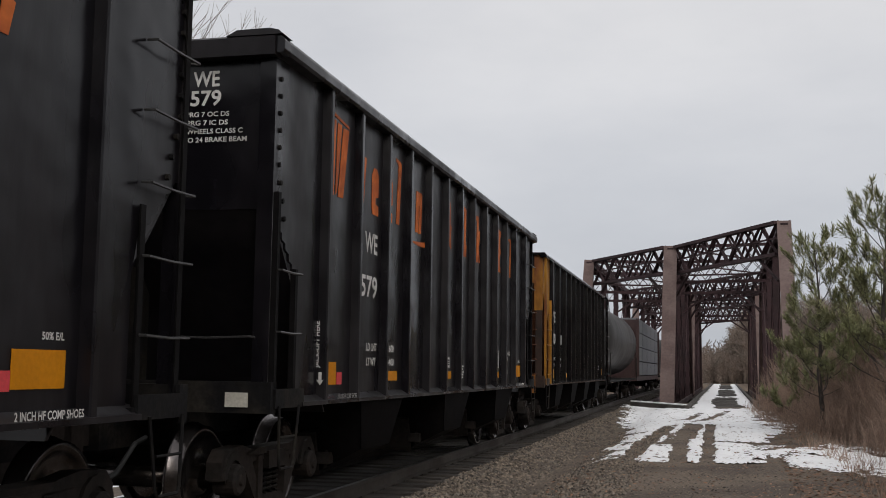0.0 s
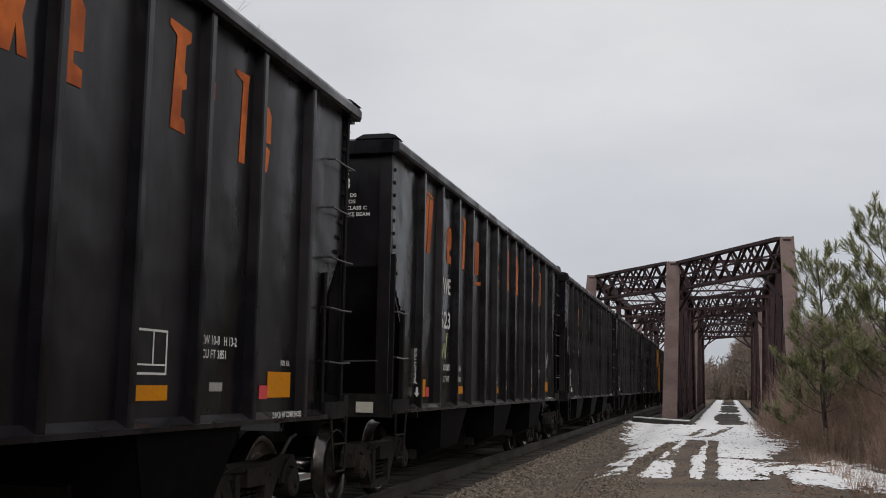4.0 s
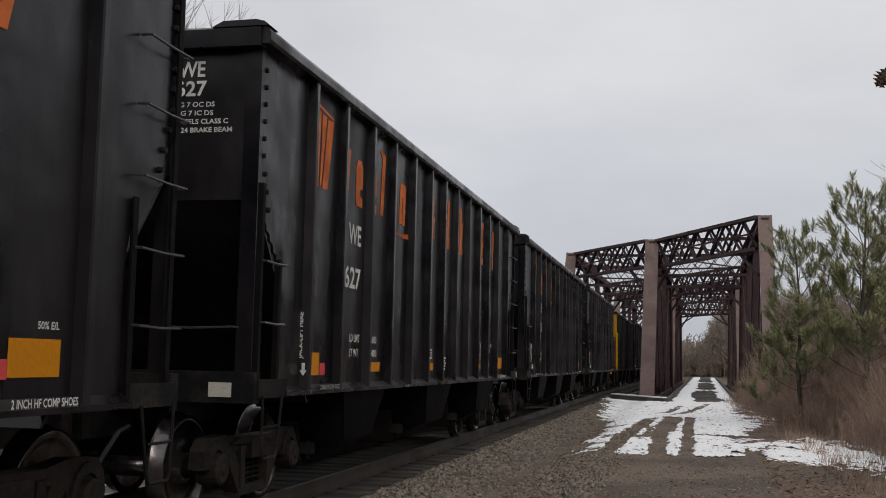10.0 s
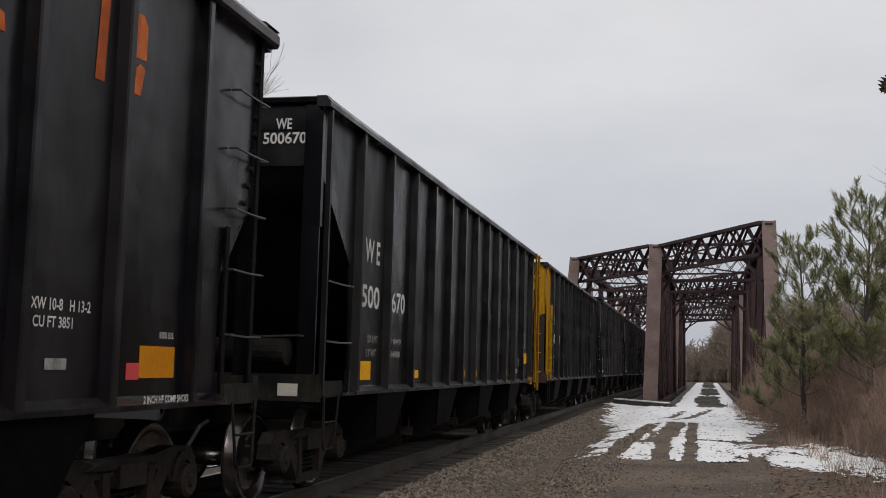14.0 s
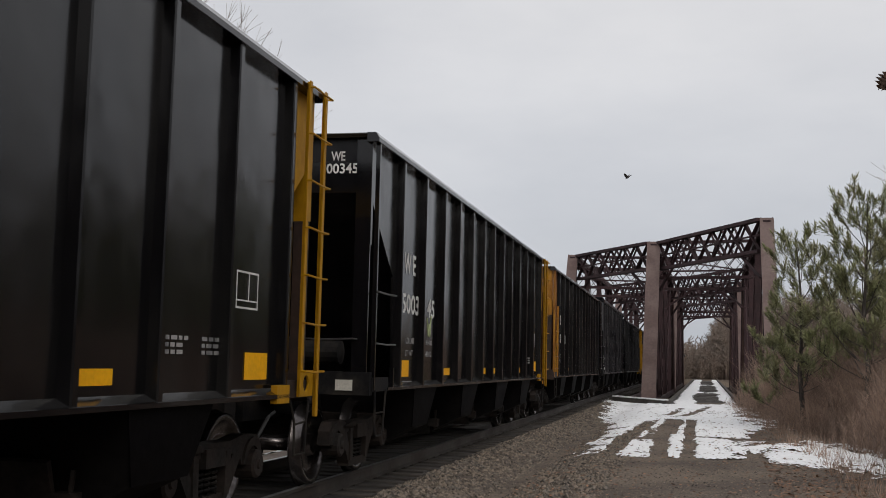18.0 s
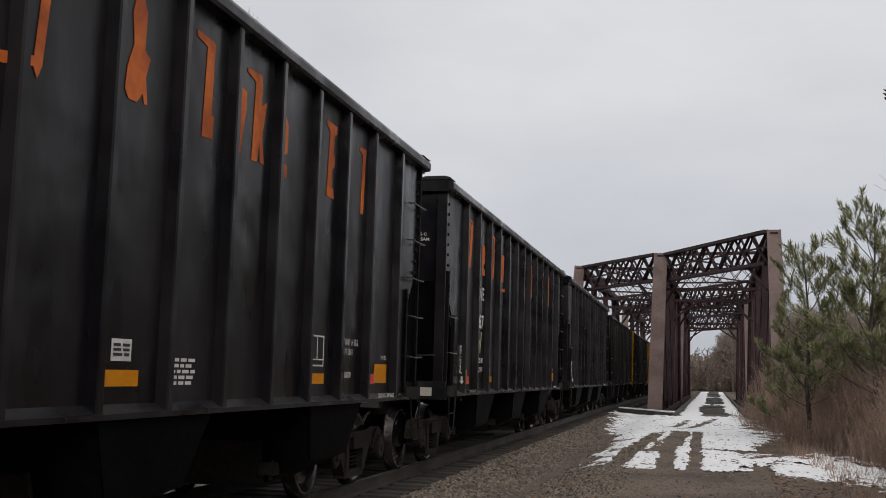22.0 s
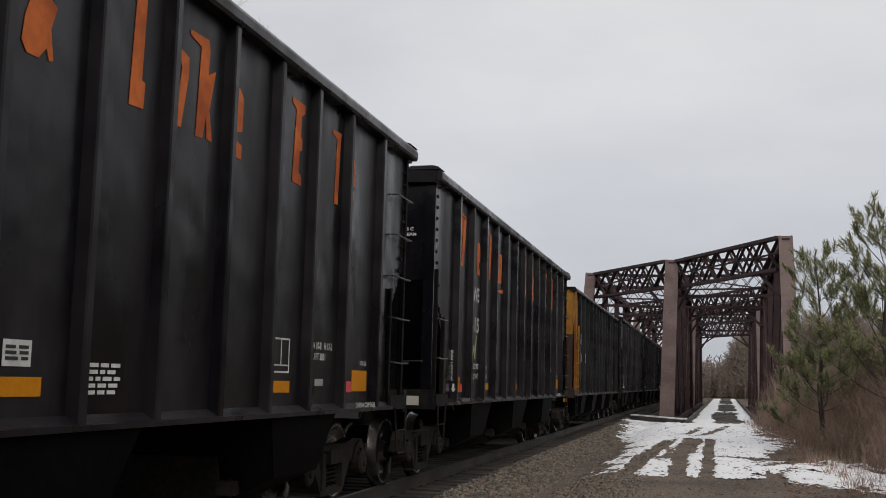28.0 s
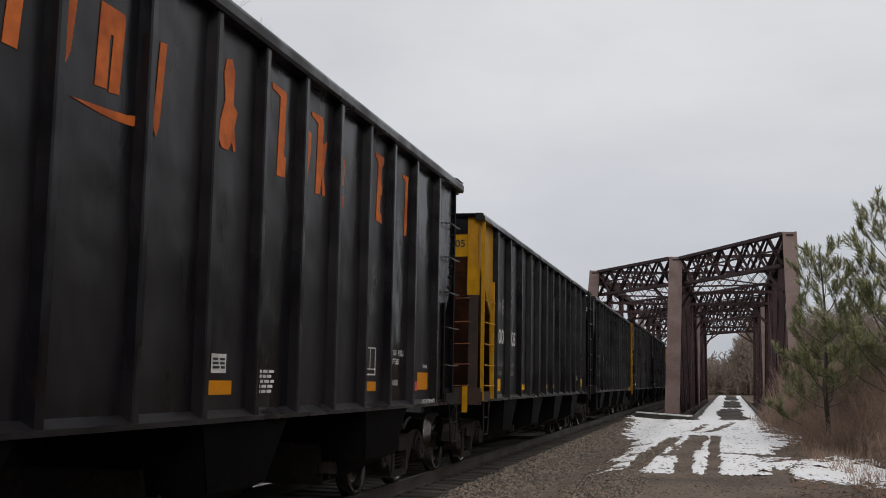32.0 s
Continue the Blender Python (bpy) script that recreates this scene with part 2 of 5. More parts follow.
# ---------------------------------------------------------------- mesh helpers
class Shape:
    """A mesh in the making: vertices and faces."""

    def __init__(self):
        self.v, self.f = [], []

    def add(self, verts, faces):
        k = len(self.v)
        self.v += [tuple(p) for p in verts]
        self.f += [tuple(i + k for i in f) for f in faces]
        return self

    def box(self, x0, x1, y0, y1, z0, z1):
        v = [(x, y, z) for x in (x0, x1) for y in (y0, y1) for z in (z0, z1)]
        return self.add(v, [(0, 1, 3, 2), (4, 6, 7, 5), (0, 4, 5, 1), (2, 3, 7, 6), (0, 2, 6, 4), (1, 5, 7, 3)])

    def prism(self, poly, axis, a, b):
        """A polygon in the two other axes, drawn out along axis from a to b."""
        def at(p, h):
            return {"x": (h, p[0], p[1]), "y": (p[0], h, p[1]), "z": (p[0], p[1], h)}[axis]
        n = len(poly)
        v = [at(p, a) for p in poly] + [at(p, b) for p in poly]
        f = [tuple(range(n)), tuple(range(2 * n - 1, n - 1, -1))]
        f += [(i, (i + 1) % n, n + (i + 1) % n, n + i) for i in range(n)]
        return self.add(v, f)

    def bar(self, p, q, w, d=None, n=4):
        """A bar of section w by d from p to q."""
        p, q = Vector(p), Vector(q)
        way = (q - p).normalized()
        side = way.cross(Vector((0, 0, 1)))
        side = side.normalized() if side.length > 1e-3 else Vector((1, 0, 0))
        up = side.cross(way)
        d = w if d is None else d
        ring = [(math.cos(math.tau * (i + 0.5) / n), math.sin(math.tau * (i + 0.5) / n)) for i in range(n)]
        k = 0.7071 if n == 4 else 0.5
        v = [e + side * (c * w * k) + up * (s * d * k) for e in (p, q) for c, s in ring]
        f = [tuple(range(n - 1, -1, -1)), tuple(range(n, 2 * n))]
        f += [(i, (i + 1) % n, n + (i + 1) % n, n + i) for i in range(n)]
        return self.add(v, f)

    def cone(self, p, q, r0, r1, n=4):
        p, q = Vector(p), Vector(q)
        way = (q - p).normalized()
        side = way.orthogonal().normalized()
        up = side.cross(way)
        v = []
        for e, r in ((p, r0), (q, r1)):
            v += [e + side * (math.cos(math.tau * i / n) * r) + up * (math.sin(math.tau * i / n) * r) for i in range(n)]
        return self.add(v, [(i, (i + 1) % n, n + (i + 1) % n, n + i) for i in range(n)])

    def pipe(self, pts, r, n=5):
        """A bent rod through the points, in one piece."""
        pts = [Vector(p) for p in pts]
        k, last = len(self.v), len(pts) - 1
        side = None
        for i, p in enumerate(pts):
            way = (pts[min(i + 1, last)] - pts[max(i - 1, 0)]).normalized()
            if side is None:
                side = way.orthogonal().normalized()
            side = (side - way * side.dot(way)).normalized()
            up = way.cross(side)
            self.v += [tuple(p + (side * math.cos(math.tau * j / n) + up * math.sin(math.tau * j / n)) * r) for j in range(n)]
        for i in range(last):
            self.f += [(k + i * n + j, k + i * n + (j + 1) % n, k + (i + 1) * n + (j + 1) % n, k + (i + 1) * n + j) for j in range(n)]
        self.f += [tuple(range(k + n - 1, k - 1, -1)), tuple(range(k + last * n, k + (last + 1) * n))]
        return self

    def turned(self, profile, n=24):
        """A profile of (x, radius) turned round the x axis."""
        v = [(x, r * math.cos(math.tau * i / n), r * math.sin(math.tau * i / n)) for x, r in profile for i in range(n)]
        f = []
        for k in range(len(profile) - 1):
            f += [(k * n + i, k * n + (i + 1) % n, (k + 1) * n + (i + 1) % n, (k + 1) * n + i) for i in range(n)]
        return self.add(v, f + [tuple(range(n - 1, -1, -1)), tuple(range((len(profile) - 1) * n, len(profile) * n))])


MESHES = {}


def mesh_of(shape, material, smooth=False):
    me = bpy.data.meshes.new("mesh")
    me.from_pydata(shape.v, [], shape.f)
    me.materials.append(material)
    if smooth:
        me.polygons.foreach_set("use_smooth", [True] * len(me.polygons))
    me.update()
    return me


def fixed(me):
    """Outward normals."""
    bm = bmesh.new()
    bm.from_mesh(me)
    bmesh.ops.recalc_face_normals(bm, faces=bm.faces)
    bm.to_mesh(me)
    bm.free()
    return me


def part(name, shape, material, parent, label="", at=None, key=None, smooth=False):
    """One mesh object under a thing or a part; pieces of one key share a mesh."""
    k = (key, material.name) if key else None
    if k and k in MESHES:
        me = MESHES[k]
    else:
        me = fixed(mesh_of(shape() if callable(shape) else shape, material, smooth))
        if k:
            MESHES[k] = me
    ob = new(name, me)
    ob.parent = parent
    if at is not None:
        ob.matrix_basis = at
    if label:
        ob["label"] = label
    return ob


def thing(name, label, category, at=None, group="", kind=""):
    ob = new(name)
    ob.empty_display_size = 0.3
    if at is not None:
        ob.matrix_basis = at
    return tagged(ob, label, category, group, kind)


def solid(name, shape, material, label, category="", kind="", group="", smooth=False, fix=True):
    me = mesh_of(shape, material, smooth)
    return tagged(new(name, fixed(me) if fix else me), label, category, group, kind)


SIDE = Matrix(((0, 0, 1, 0), (1, 0, 0, 0), (0, 1, 0, 0), (0, 0, 0, 1)))
END = Matrix(((1, 0, 0, 0), (0, 0, -1, 0), (0, 1, 0, 0), (0, 0, 0, 1)))


def text_mesh(words, width, height, material):
    """Flat letters that fill a field of that size, from its lower left corner."""
    k = ("text", words, round(width, 2), round(height, 3), material.name)
    if k in MESHES:
        return MESHES[k]
    cu = bpy.data.curves.new("letters", "FONT")
    cu.body, cu.resolution_u, cu.offset = words, 3, 0.022
    ob = bpy.data.objects.new("letters", cu)
    scene.collection.objects.link(ob)
    bpy.context.view_layer.update()
    me = bpy.data.meshes.new_from_object(ob.evaluated_get(bpy.context.evaluated_depsgraph_get()))
    bpy.data.objects.remove(ob)
    bpy.data.curves.remove(cu)
    co = np.empty(len(me.vertices) * 3)
    me.vertices.foreach_get("co", co)
    co = co.reshape(-1, 3)
    lo, hi = co.min(0), co.max(0)
    co[:, 0] = (co[:, 0] - lo[0]) / (hi[0] - lo[0]) * width
    co[:, 1] = (co[:, 1] - lo[1]) / (hi[1] - lo[1]) * height
    me.vertices.foreach_set("co", co.ravel())
    me.materials.clear()
    me.materials.append(material)
    me.update()
    MESHES[k] = me
    return me


def apart(me, key):
    """The letters of a word as meshes of their own, from left to right."""
    if key in MESHES:
        return MESHES[key]
    co = [v.co.copy() for v in me.vertices]
    owner = list(range(len(co)))

    def root(i):
        while owner[i] != i:
            i = owner[i]
        return i
    for p in me.polygons:
        for v in p.vertices:
            owner[root(v)] = root(p.vertices[0])
    groups = {}
    for p in me.polygons:
        groups.setdefault(root(p.vertices[0]), []).append(tuple(p.vertices))
    made = []
    for faces in groups.values():
        s = Shape()
        ids = sorted({v for f in faces for v in f})
        at = {v: i for i, v in enumerate(ids)}
        s.add([co[v] for v in ids], [tuple(at[v] for v in f) for f in faces])
        made.append(mesh_of(s, me.materials[0]))
    MESHES[key] = made
    return made


MARK = 0.02          # the marks on the side sheets lie this far ahead of their nominal place


def letters(words, parent, x, y, z, width, height, material=None, way=SIDE, name="lettering"):
    """A word; large letters are objects of their own."""
    me = text_mesh(words, width, height, material or WHITE)
    at = Matrix.Translation((x, y + (MARK if way is SIDE else 0), z)) @ way
    pieces = apart(me, ("apart", me.name)) if height > 0.1 else [me]
    for piece in pieces:
        ob = new("letter" if height > 0.1 else name, piece)
        ob.parent = parent
        ob.matrix_basis = at
        if height <= 0.1:
            ob["kind"] = "stuff"
    return ob


# ---------------------------------------------------------------- ground, road and snow
TRACK_X = -5.04
TURN = 0.0145        # the bridge and the track beyond it bear a little to the right


def smooth(a, b, x):
    t = min(1.0, max(0.0, (x - a) / (b - a)))
    return t * t * (3 - 2 * t)


def track_x(y):
    """Middle of the track: straight beside the road, then a slight bend before the bridge."""
    f = min(40.0, max(0.0, y - 45.0))
    return TRACK_X + TURN * (f * f / 80.0 + max(0.0, y - 85.0))


def ground_z(x, y):
    """Ballast bed along the rails, the road at its side, a bank under the brush, a drop at the river."""
    if y > 45:
        x -= track_x(y) - TRACK_X
    bed = -0.20 + (-0.17) * smooth(1.35, 2.6, abs(x - TRACK_X))
    road = -0.15
    z = bed + (road - bed) * smooth(TRACK_X + 2.3, TRACK_X + 3.6, x) if x > TRACK_X else bed - 0.5 * smooth(2.4, 5.0, TRACK_X - x)
    z += -0.55 * smooth(2.6, 7.0, x) * smooth(60, 50, y) + 0.05 * noise.noise((x * 0.35, y * 0.35, 3.1)) * smooth(-3, -1, x)
    z += 0.012 * noise.noise((x * 2.3, y * 2.3, 0.4))
    side = smooth(0.6, 3.0, max(x - 4.4, -8.6 - x, 0))
    gully = smooth(57, 63, y) * smooth(156, 149, y)
    z -= gully * (3.2 if -8.6 < x < 4.4 else 3.2 + 2 * side)
    return z


def ground_sheet():
    xs = sorted(set([-3000, -900, -300, -120, -60, -36, -24, -18, -14, -11] + [round(-9 + 0.45 * i, 2) for i in range(47)]
                    + [14, 18, 24, 36, 60, 120, 300, 900, 3000]))
    ys = sorted(set([-3000, -900, -300, -100, -40, -20, -8, 0, 5] + [round(9 + 0.5 * i, 2) for i in range(60)]
                    + [40 + 1.0 * i for i in range(122)] + [170, 180, 210, 260, 330, 450, 700, 1200, 3000]))
    s = Shape()
    s.v = [(x, y, ground_z(x, y)) for y in ys for x in xs]
    w = len(xs)
    s.f = [(j * w + i, j * w + i + 1, (j + 1) * w + i + 1, (j + 1) * w + i) for j in range(len(ys) - 1) for i in range(w - 1)]
    return solid("ground", s, GRAVEL, "brown gravel ground beside the railway track, bare and damp", "ground", "structure", smooth=True, fix=False)


ground_sheet()


def course(y, *knots):
    """A value that runs straight between (y, value) knots."""
    if y <= knots[0][0]:
        return knots[0][1]
    for (a, p), (b, q) in zip(knots, knots[1:]):
        if y < b:
            return p + (q - p) * (y - a) / (b - a)
    return knots[-1][1]


def road_mix(x, y):
    """How much snow lies at a place: above 0 it covers the ground."""
    n = noise.noise((x * 1.1, y * 0.5, 7.7)) * 0.40 + noise.noise((x * 3.7, y * 1.9, 1.2)) * 0.32 + noise.noise((x * 8.0, y * 3.0, 5.0)) * 0.30
    n += noise.noise((x * 7.0, y * 9.0, 2.0)) * 0.30 + noise.noise((x * 15.0, y * 12.0, 6.0)) * 0.28
    v = -1.0
    if 19.2 < y <= 47.6:
        left = course(y, (20, -1.90), (25, -1.80), (29, -1.80), (37, -2.55), (45, -3.2), (48, -3.4))
        right = course(y, (20, 0.95), (25, 1.20), (27.5, 1.25), (30, 2.1), (35, 2.7), (48, 2.55))
        near = smooth(19.5, 20.3, y - 0.9 * max(0.0, x - 0.6))
        v = min((x - left) * 1.3, (right - x) * 0.8, near * 2.2 - 0.9, 0.30)
        # bare wheel tracks
        gone = 0.0
        for mid, half, deep in (
            (course(y, (20, -1.40), (25, -1.32), (33, -1.02), (40, -0.75)), 0.10 + 0.05 * smooth(20, 25, y), 1.0 - smooth(31, 35, y)),
            (course(y, (20, -0.54), (26, -0.60), (31, -0.45), (35, -0.38)), course(y, (20, 0.09), (26, 0.15), (31, 0.27), (35, 0.24)), 1.0 - smooth(34, 35.4, y)),
            (course(y, (20, -0.03), (26, 0.03), (34, 0.06)), 0.085, (0.52 + 0.48 * smooth(21.5, 24, y)) * (1.0 - smooth(34, 35.4, y))),
            (course(y, (20, -0.92), (30, -0.86)), 0.05, 0.45 * smooth(23, 27, y) * (1.0 - smooth(28, 31, y))),
            (course(y, (35, -0.5), (41, 0.35), (47, 0.80)), 0.13, 0.55 * smooth(35, 38, y)),
            (course(y, (35, -0.9), (41, -0.35), (47, -0.10)), 0.10, 0.5 * smooth(36, 39, y) * smooth(46, 43, y)),
        ):
            gone = max(gone, deep * smooth(half + 0.09, half * 0.6, abs(x - mid - 0.06 * noise.noise((y * 0.5, mid, 2.0)) - 0.05 * noise.noise((x * 5, y * 2.2, 4.0)))))
        band = smooth(25.5, 25.8, y) * smooth(26.7, 26.3, y) * smooth(-0.1, 0.3, x)
        v += 0.12 - 1.3 * gone - 0.80 * band
        # broken snow towards the brush
        v -= 0.36 * smooth(1.0, 1.9, x) * smooth(26, 28, y)
        if x < -1.45 and y < 27:
            v -= 0.12
    elif 47.6 < y < 55:
        v = min((x - course(y, (48, -3.4), (53, -3.75))) * 1.4, (-0.95 - x) * 1.5, (54.4 - y) * 0.7, 0.36)
    if x > 0.85 and 17 < y < 28:
        low = course(x, (0.9, 22.3), (1.2, 20.6), (1.35, 19.5), (1.8, 18.7), (2.7, 18.2), (3.6, 17.9))
        high = course(x, (0.9, 22.5), (1.44, 24.3), (2.2, 25.5), (2.65, 26.0), (3.6, 26.2))
        v = max(v, min((y - low) * 0.45, (high - y) * 0.45, 0.30, (4.1 - x) * 0.5, (x - 0.85) * 0.8) - 0.10 * smooth(2.6, 3.8, x))
    n += 0.42 * noise.noise((x * 2.6, y * 1.7, 9.4)) * smooth(-0.2, 1.2, abs(x - 0.5))
    return v + n * 1.05 + 0.25 * noise.noise((x * 26.0, y * 9.0, 3.0))


def deck_mix(x, y):
    """Snow on the bridge deck beside the bare strip in its middle."""
    x -= TURN * (y - 48)
    n = noise.noise((x * 1.6, y * 0.4, 7.7)) * 0.4 + noise.noise((x * 5, y * 1.2, 1.2)) * 0.35 + noise.noise((x * 11, y * 3.5, 5)) * 0.3
    v = min((x + 0.66) * 1.6, (2.06 - x) * 1.6, (y - 46.5) * 0.8, 0.34)
    bare = smooth(0.80, 0.35, abs(x - 0.80 - 0.2 * noise.noise((1.5, y * 0.3, 6)))) * smooth(47, 53, y) * (0.30 + 0.70 * smooth(-0.35, 0.1, noise.noise((0, y * 0.13, 3))))
    return v + 0.1 - 1.3 * bare + 0.7 * n


def snow_sheet(name, x0, x1, y0, y1, dx, dy, label, mix=road_mix, deck=False):
    nx, ny = int((x1 - x0) / dx) + 1, int((y1 - y0) / dy) + 1
    m = [[mix(x0 + i * dx, y0 + j * dy) for i in range(nx)] for j in range(ny)]
    s, ids = Shape(), {}

    def vert(i, j):
        if (i, j) not in ids:
            x, y = x0 + i * dx, y0 + j * dy
            h = min(0.05, max(-0.02, 0.07 * m[j][i])) + 0.006
            ids[i, j] = len(s.v)
            zz = DECK_Z if deck else ground_z(x, y)
            s.v.append((x + 0.3 * dx * noise.noise((x * 9, y * 5, 1)), y + 0.3 * dy * noise.noise((x * 9, y * 5, 4)), zz + h))
        return ids[i, j]
    for j in range(ny - 1):
        for i in range(nx - 1):
            c = [(i, j), (i + 1, j), (i + 1, j + 1), (i, j + 1)]
            inside = [p for p in c if m[p[1]][p[0]] > 0]
            if len(inside) >= 3:
                s.f.append(tuple(vert(*p) for p in (inside if len(inside) == 3 else c)))
    return solid(name, s, SNOW, label, "snow", "stuff", smooth=True, fix=False)


DECK_Z = -0.14


def far_side_snow():
    """Snow left on the shaded bank beyond the track."""
    s, ids, d = Shape(), {}, 0.16
    for i in range(64):
        for j in range(300):
            x, y = -17.5 + i * d, 4 + j * d
            if noise.noise((x * 0.5, y * 0.35, 3.3)) + 0.5 * noise.noise((x * 2, y * 1.5, 8)) > -0.22 and x < -8.1 + 0.5 * noise.noise((x, y * 0.6, 2.2)):
                f = []
                for a, b in ((i, j), (i + 1, j), (i + 1, j + 1), (i, j + 1)):
                    if (a, b) not in ids:
                        ids[a, b] = len(s.v)
                        u, v = -17.5 + a * d, 4 + b * d
                        s.v.append((u, v, ground_z(u, v) + 0.02 + 0.02 * noise.noise((u * 2, v * 2, 1))))
                    f.append(ids[a, b])
                s.f.append(tuple(f))
    solid("bank_snow", s, SNOW, "white snow lying on the bank beyond the track", "snow", "stuff", smooth=True, fix=False)


far_side_snow()
snow_sheet("snow_patches", -4.0, 4.3, 17.2, 55.2, 0.040, 0.065, "melting white snow patches on the gravel road, cut by wheel ruts")
snow_sheet("deck_snow", -0.9, 3.8, 46.4, 148, 0.06, 0.14, "thin white snow on the bridge deck with bare strips", deck_mix, True)


# ---------------------------------------------------------------- railway track
def swept(section, along):
    """A section (x, z) carried along the bending track."""
    s, n = Shape(), len(section)
    s.v = [(a + track_x(y) - TRACK_X, y, b) for y in along for a, b in section]
    for k in range(len(along) - 1):
        s.f += [(k * n + i, k * n + (i + 1) % n, (k + 1) * n + (i + 1) % n, (k + 1) * n + i) for i in range(n)]
    s.f += [tuple(range(n - 1, -1, -1)), tuple(range((len(along) - 1) * n, len(along) * n))]
    return s


def track():
    root = thing("railway_track", "single railway track of worn steel rails on weathered timber ties", "railway track", kind="structure")
    for side in (-1, 1):
        x = TRACK_X + side * 0.7525
        web = [(-0.07, -0.172), (0.07, -0.172), (0.07, -0.16), (0.012, -0.14), (0.012, -0.045), (0.036, -0.034), (0.036, -0.004),
               (-0.036, -0.004), (-0.036, -0.034), (-0.012, -0.045), (-0.012, -0.14), (-0.07, -0.16)]
        along = [-460, 0, 45] + [50 + 5 * k for k in range(8)] + [120, 300, 640]
        rail = part("rail", swept([(x + a, b) for a, b in web], along), RAIL, root, "rust-brown steel rail")
        part("railhead", swept([(x - 0.034, -0.004), (x + 0.034, -0.004), (x + 0.026, 0.0), (x - 0.026, 0.0)], along), RAILHEAD, rail, "bright worn running surface")
    # oily ballast, its colour darkened as shade under the cars, with an uneven edge
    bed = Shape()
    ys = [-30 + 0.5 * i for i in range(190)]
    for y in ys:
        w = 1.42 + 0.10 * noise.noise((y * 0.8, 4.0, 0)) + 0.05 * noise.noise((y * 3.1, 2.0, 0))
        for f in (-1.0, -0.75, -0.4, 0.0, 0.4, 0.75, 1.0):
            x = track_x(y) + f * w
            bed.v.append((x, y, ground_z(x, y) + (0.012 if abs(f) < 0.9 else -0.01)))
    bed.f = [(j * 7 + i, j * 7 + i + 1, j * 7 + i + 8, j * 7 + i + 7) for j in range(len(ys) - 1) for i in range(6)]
    part("oily_ballast", bed, BED, root, "oil-stained ballast between the rails, darkened as shade under the cars")
    rng = random.Random(4)
    far = Shape()
    y = -12.0
    tie = Shape().prism([(-0.115, -0.36), (0.115, -0.36), (0.115, -0.185), (0.10, -0.172), (-0.10, -0.172), (-0.115, -0.185)], "x", -1.3, 1.3)
    while y < 170:
        if y < 58:
            part("tie", tie, TIE, root, at=pose(track_x(y) + rng.uniform(-0.06, 0.06), y, rng.uniform(-0.012, 0.008), 0, 0, rng.uniform(-1.2, 1.2)), key="tie")
        else:
            far.box(track_x(y) - 1.3, track_x(y) + 1.3, y - 0.11, y + 0.11, -0.36, -0.175)
        y += 0.51
    part("far_ties", far, TIE, root)
    plate = Shape().box(-0.09, 0.09, -0.14, 0.14, -0.178, -0.160).box(-0.02, 0.02, 0.075, 0.1, -0.178, -0.145)
    y = -12.0
    while y < 40:
        if y > 6:
            part("tie_plate", plate, RAIL, root, at=pose(TRACK_X + 0.7525, y, 0), key="tie_plate")
        y += 0.51


track()


def ballast():
    rng = random.Random(9)
    s = Shape()
    octa = [(1, 0, 0), (0, 1, 0), (-1, 0, 0), (0, -1, 0), (0, 0, 1), (0, 0, -1)]
    tri = [(0, 1, 4), (1, 2, 4), (2, 3, 4), (3, 0, 4)]
    for _ in range(46000):
        t = rng.random()
        y = 8.5 + 46 * t ** 1.9
        near = rng.random() < 0.72
        x = track_x(y) + 1.30 + rng.random() ** 1.3 * 2.7 if near else -1.6 + rng.random() * 4.2
        r = rng.uniform(0.013, 0.040) * (1 if near else 0.55)
        a = rng.random() * 6.28
        ca, sa = math.cos(a), math.sin(a)
        sx, sy, sz = (r * rng.uniform(0.7, 1.3) for _ in range(3))
        z = ground_z(x, y)
        s.add([(x + ca * p[0] * sx - sa * p[1] * sy, y + sa * p[0] * sx + ca * p[1] * sy, z + p[2] * sz * 0.8 + 0.3 * r * (p[0] - p[1]) * 0.3)
               for p in octa], tri)
    solid("ballast_stones", s, STONE, "grey-brown crushed stone ballast beside the rails", "gravel", "stuff", fix=False)


ballast()


# ---------------------------------------------------------------- through-truss bridge, skewed over the river
TOP, PORTAL, SWAY = 8.5, 6.95, 6.45
RAKE, PANEL, PANELS = 5.6, 9.0, 5
# each truss: x, y of the near foot
TRUSSES = {"west": (-7.60, 65.4), "middle": (-2.12, 57.9), "east": (3.55, 47.9)}
SPAN = RAKE * 2 + PANEL * 3
GAP = SPAN + 1.2


def lattice(s, a, b, z0, z1, cell, w):
    """Crossed flat bars between two chords from a to b, and the chords."""
    a, b = Vector(a), Vector(b)
    n = max(2, round((b - a).length / cell))
    for i in range(n):
        p, q = a.lerp(b, i / n), a.lerp(b, (i + 1) / n)
        s.bar((p.x, p.y, z0), (q.x, q.y, z1), w, 0.03)
        s.bar((p.x, p.y, z1), (q.x, q.y, z0), w, 0.03)


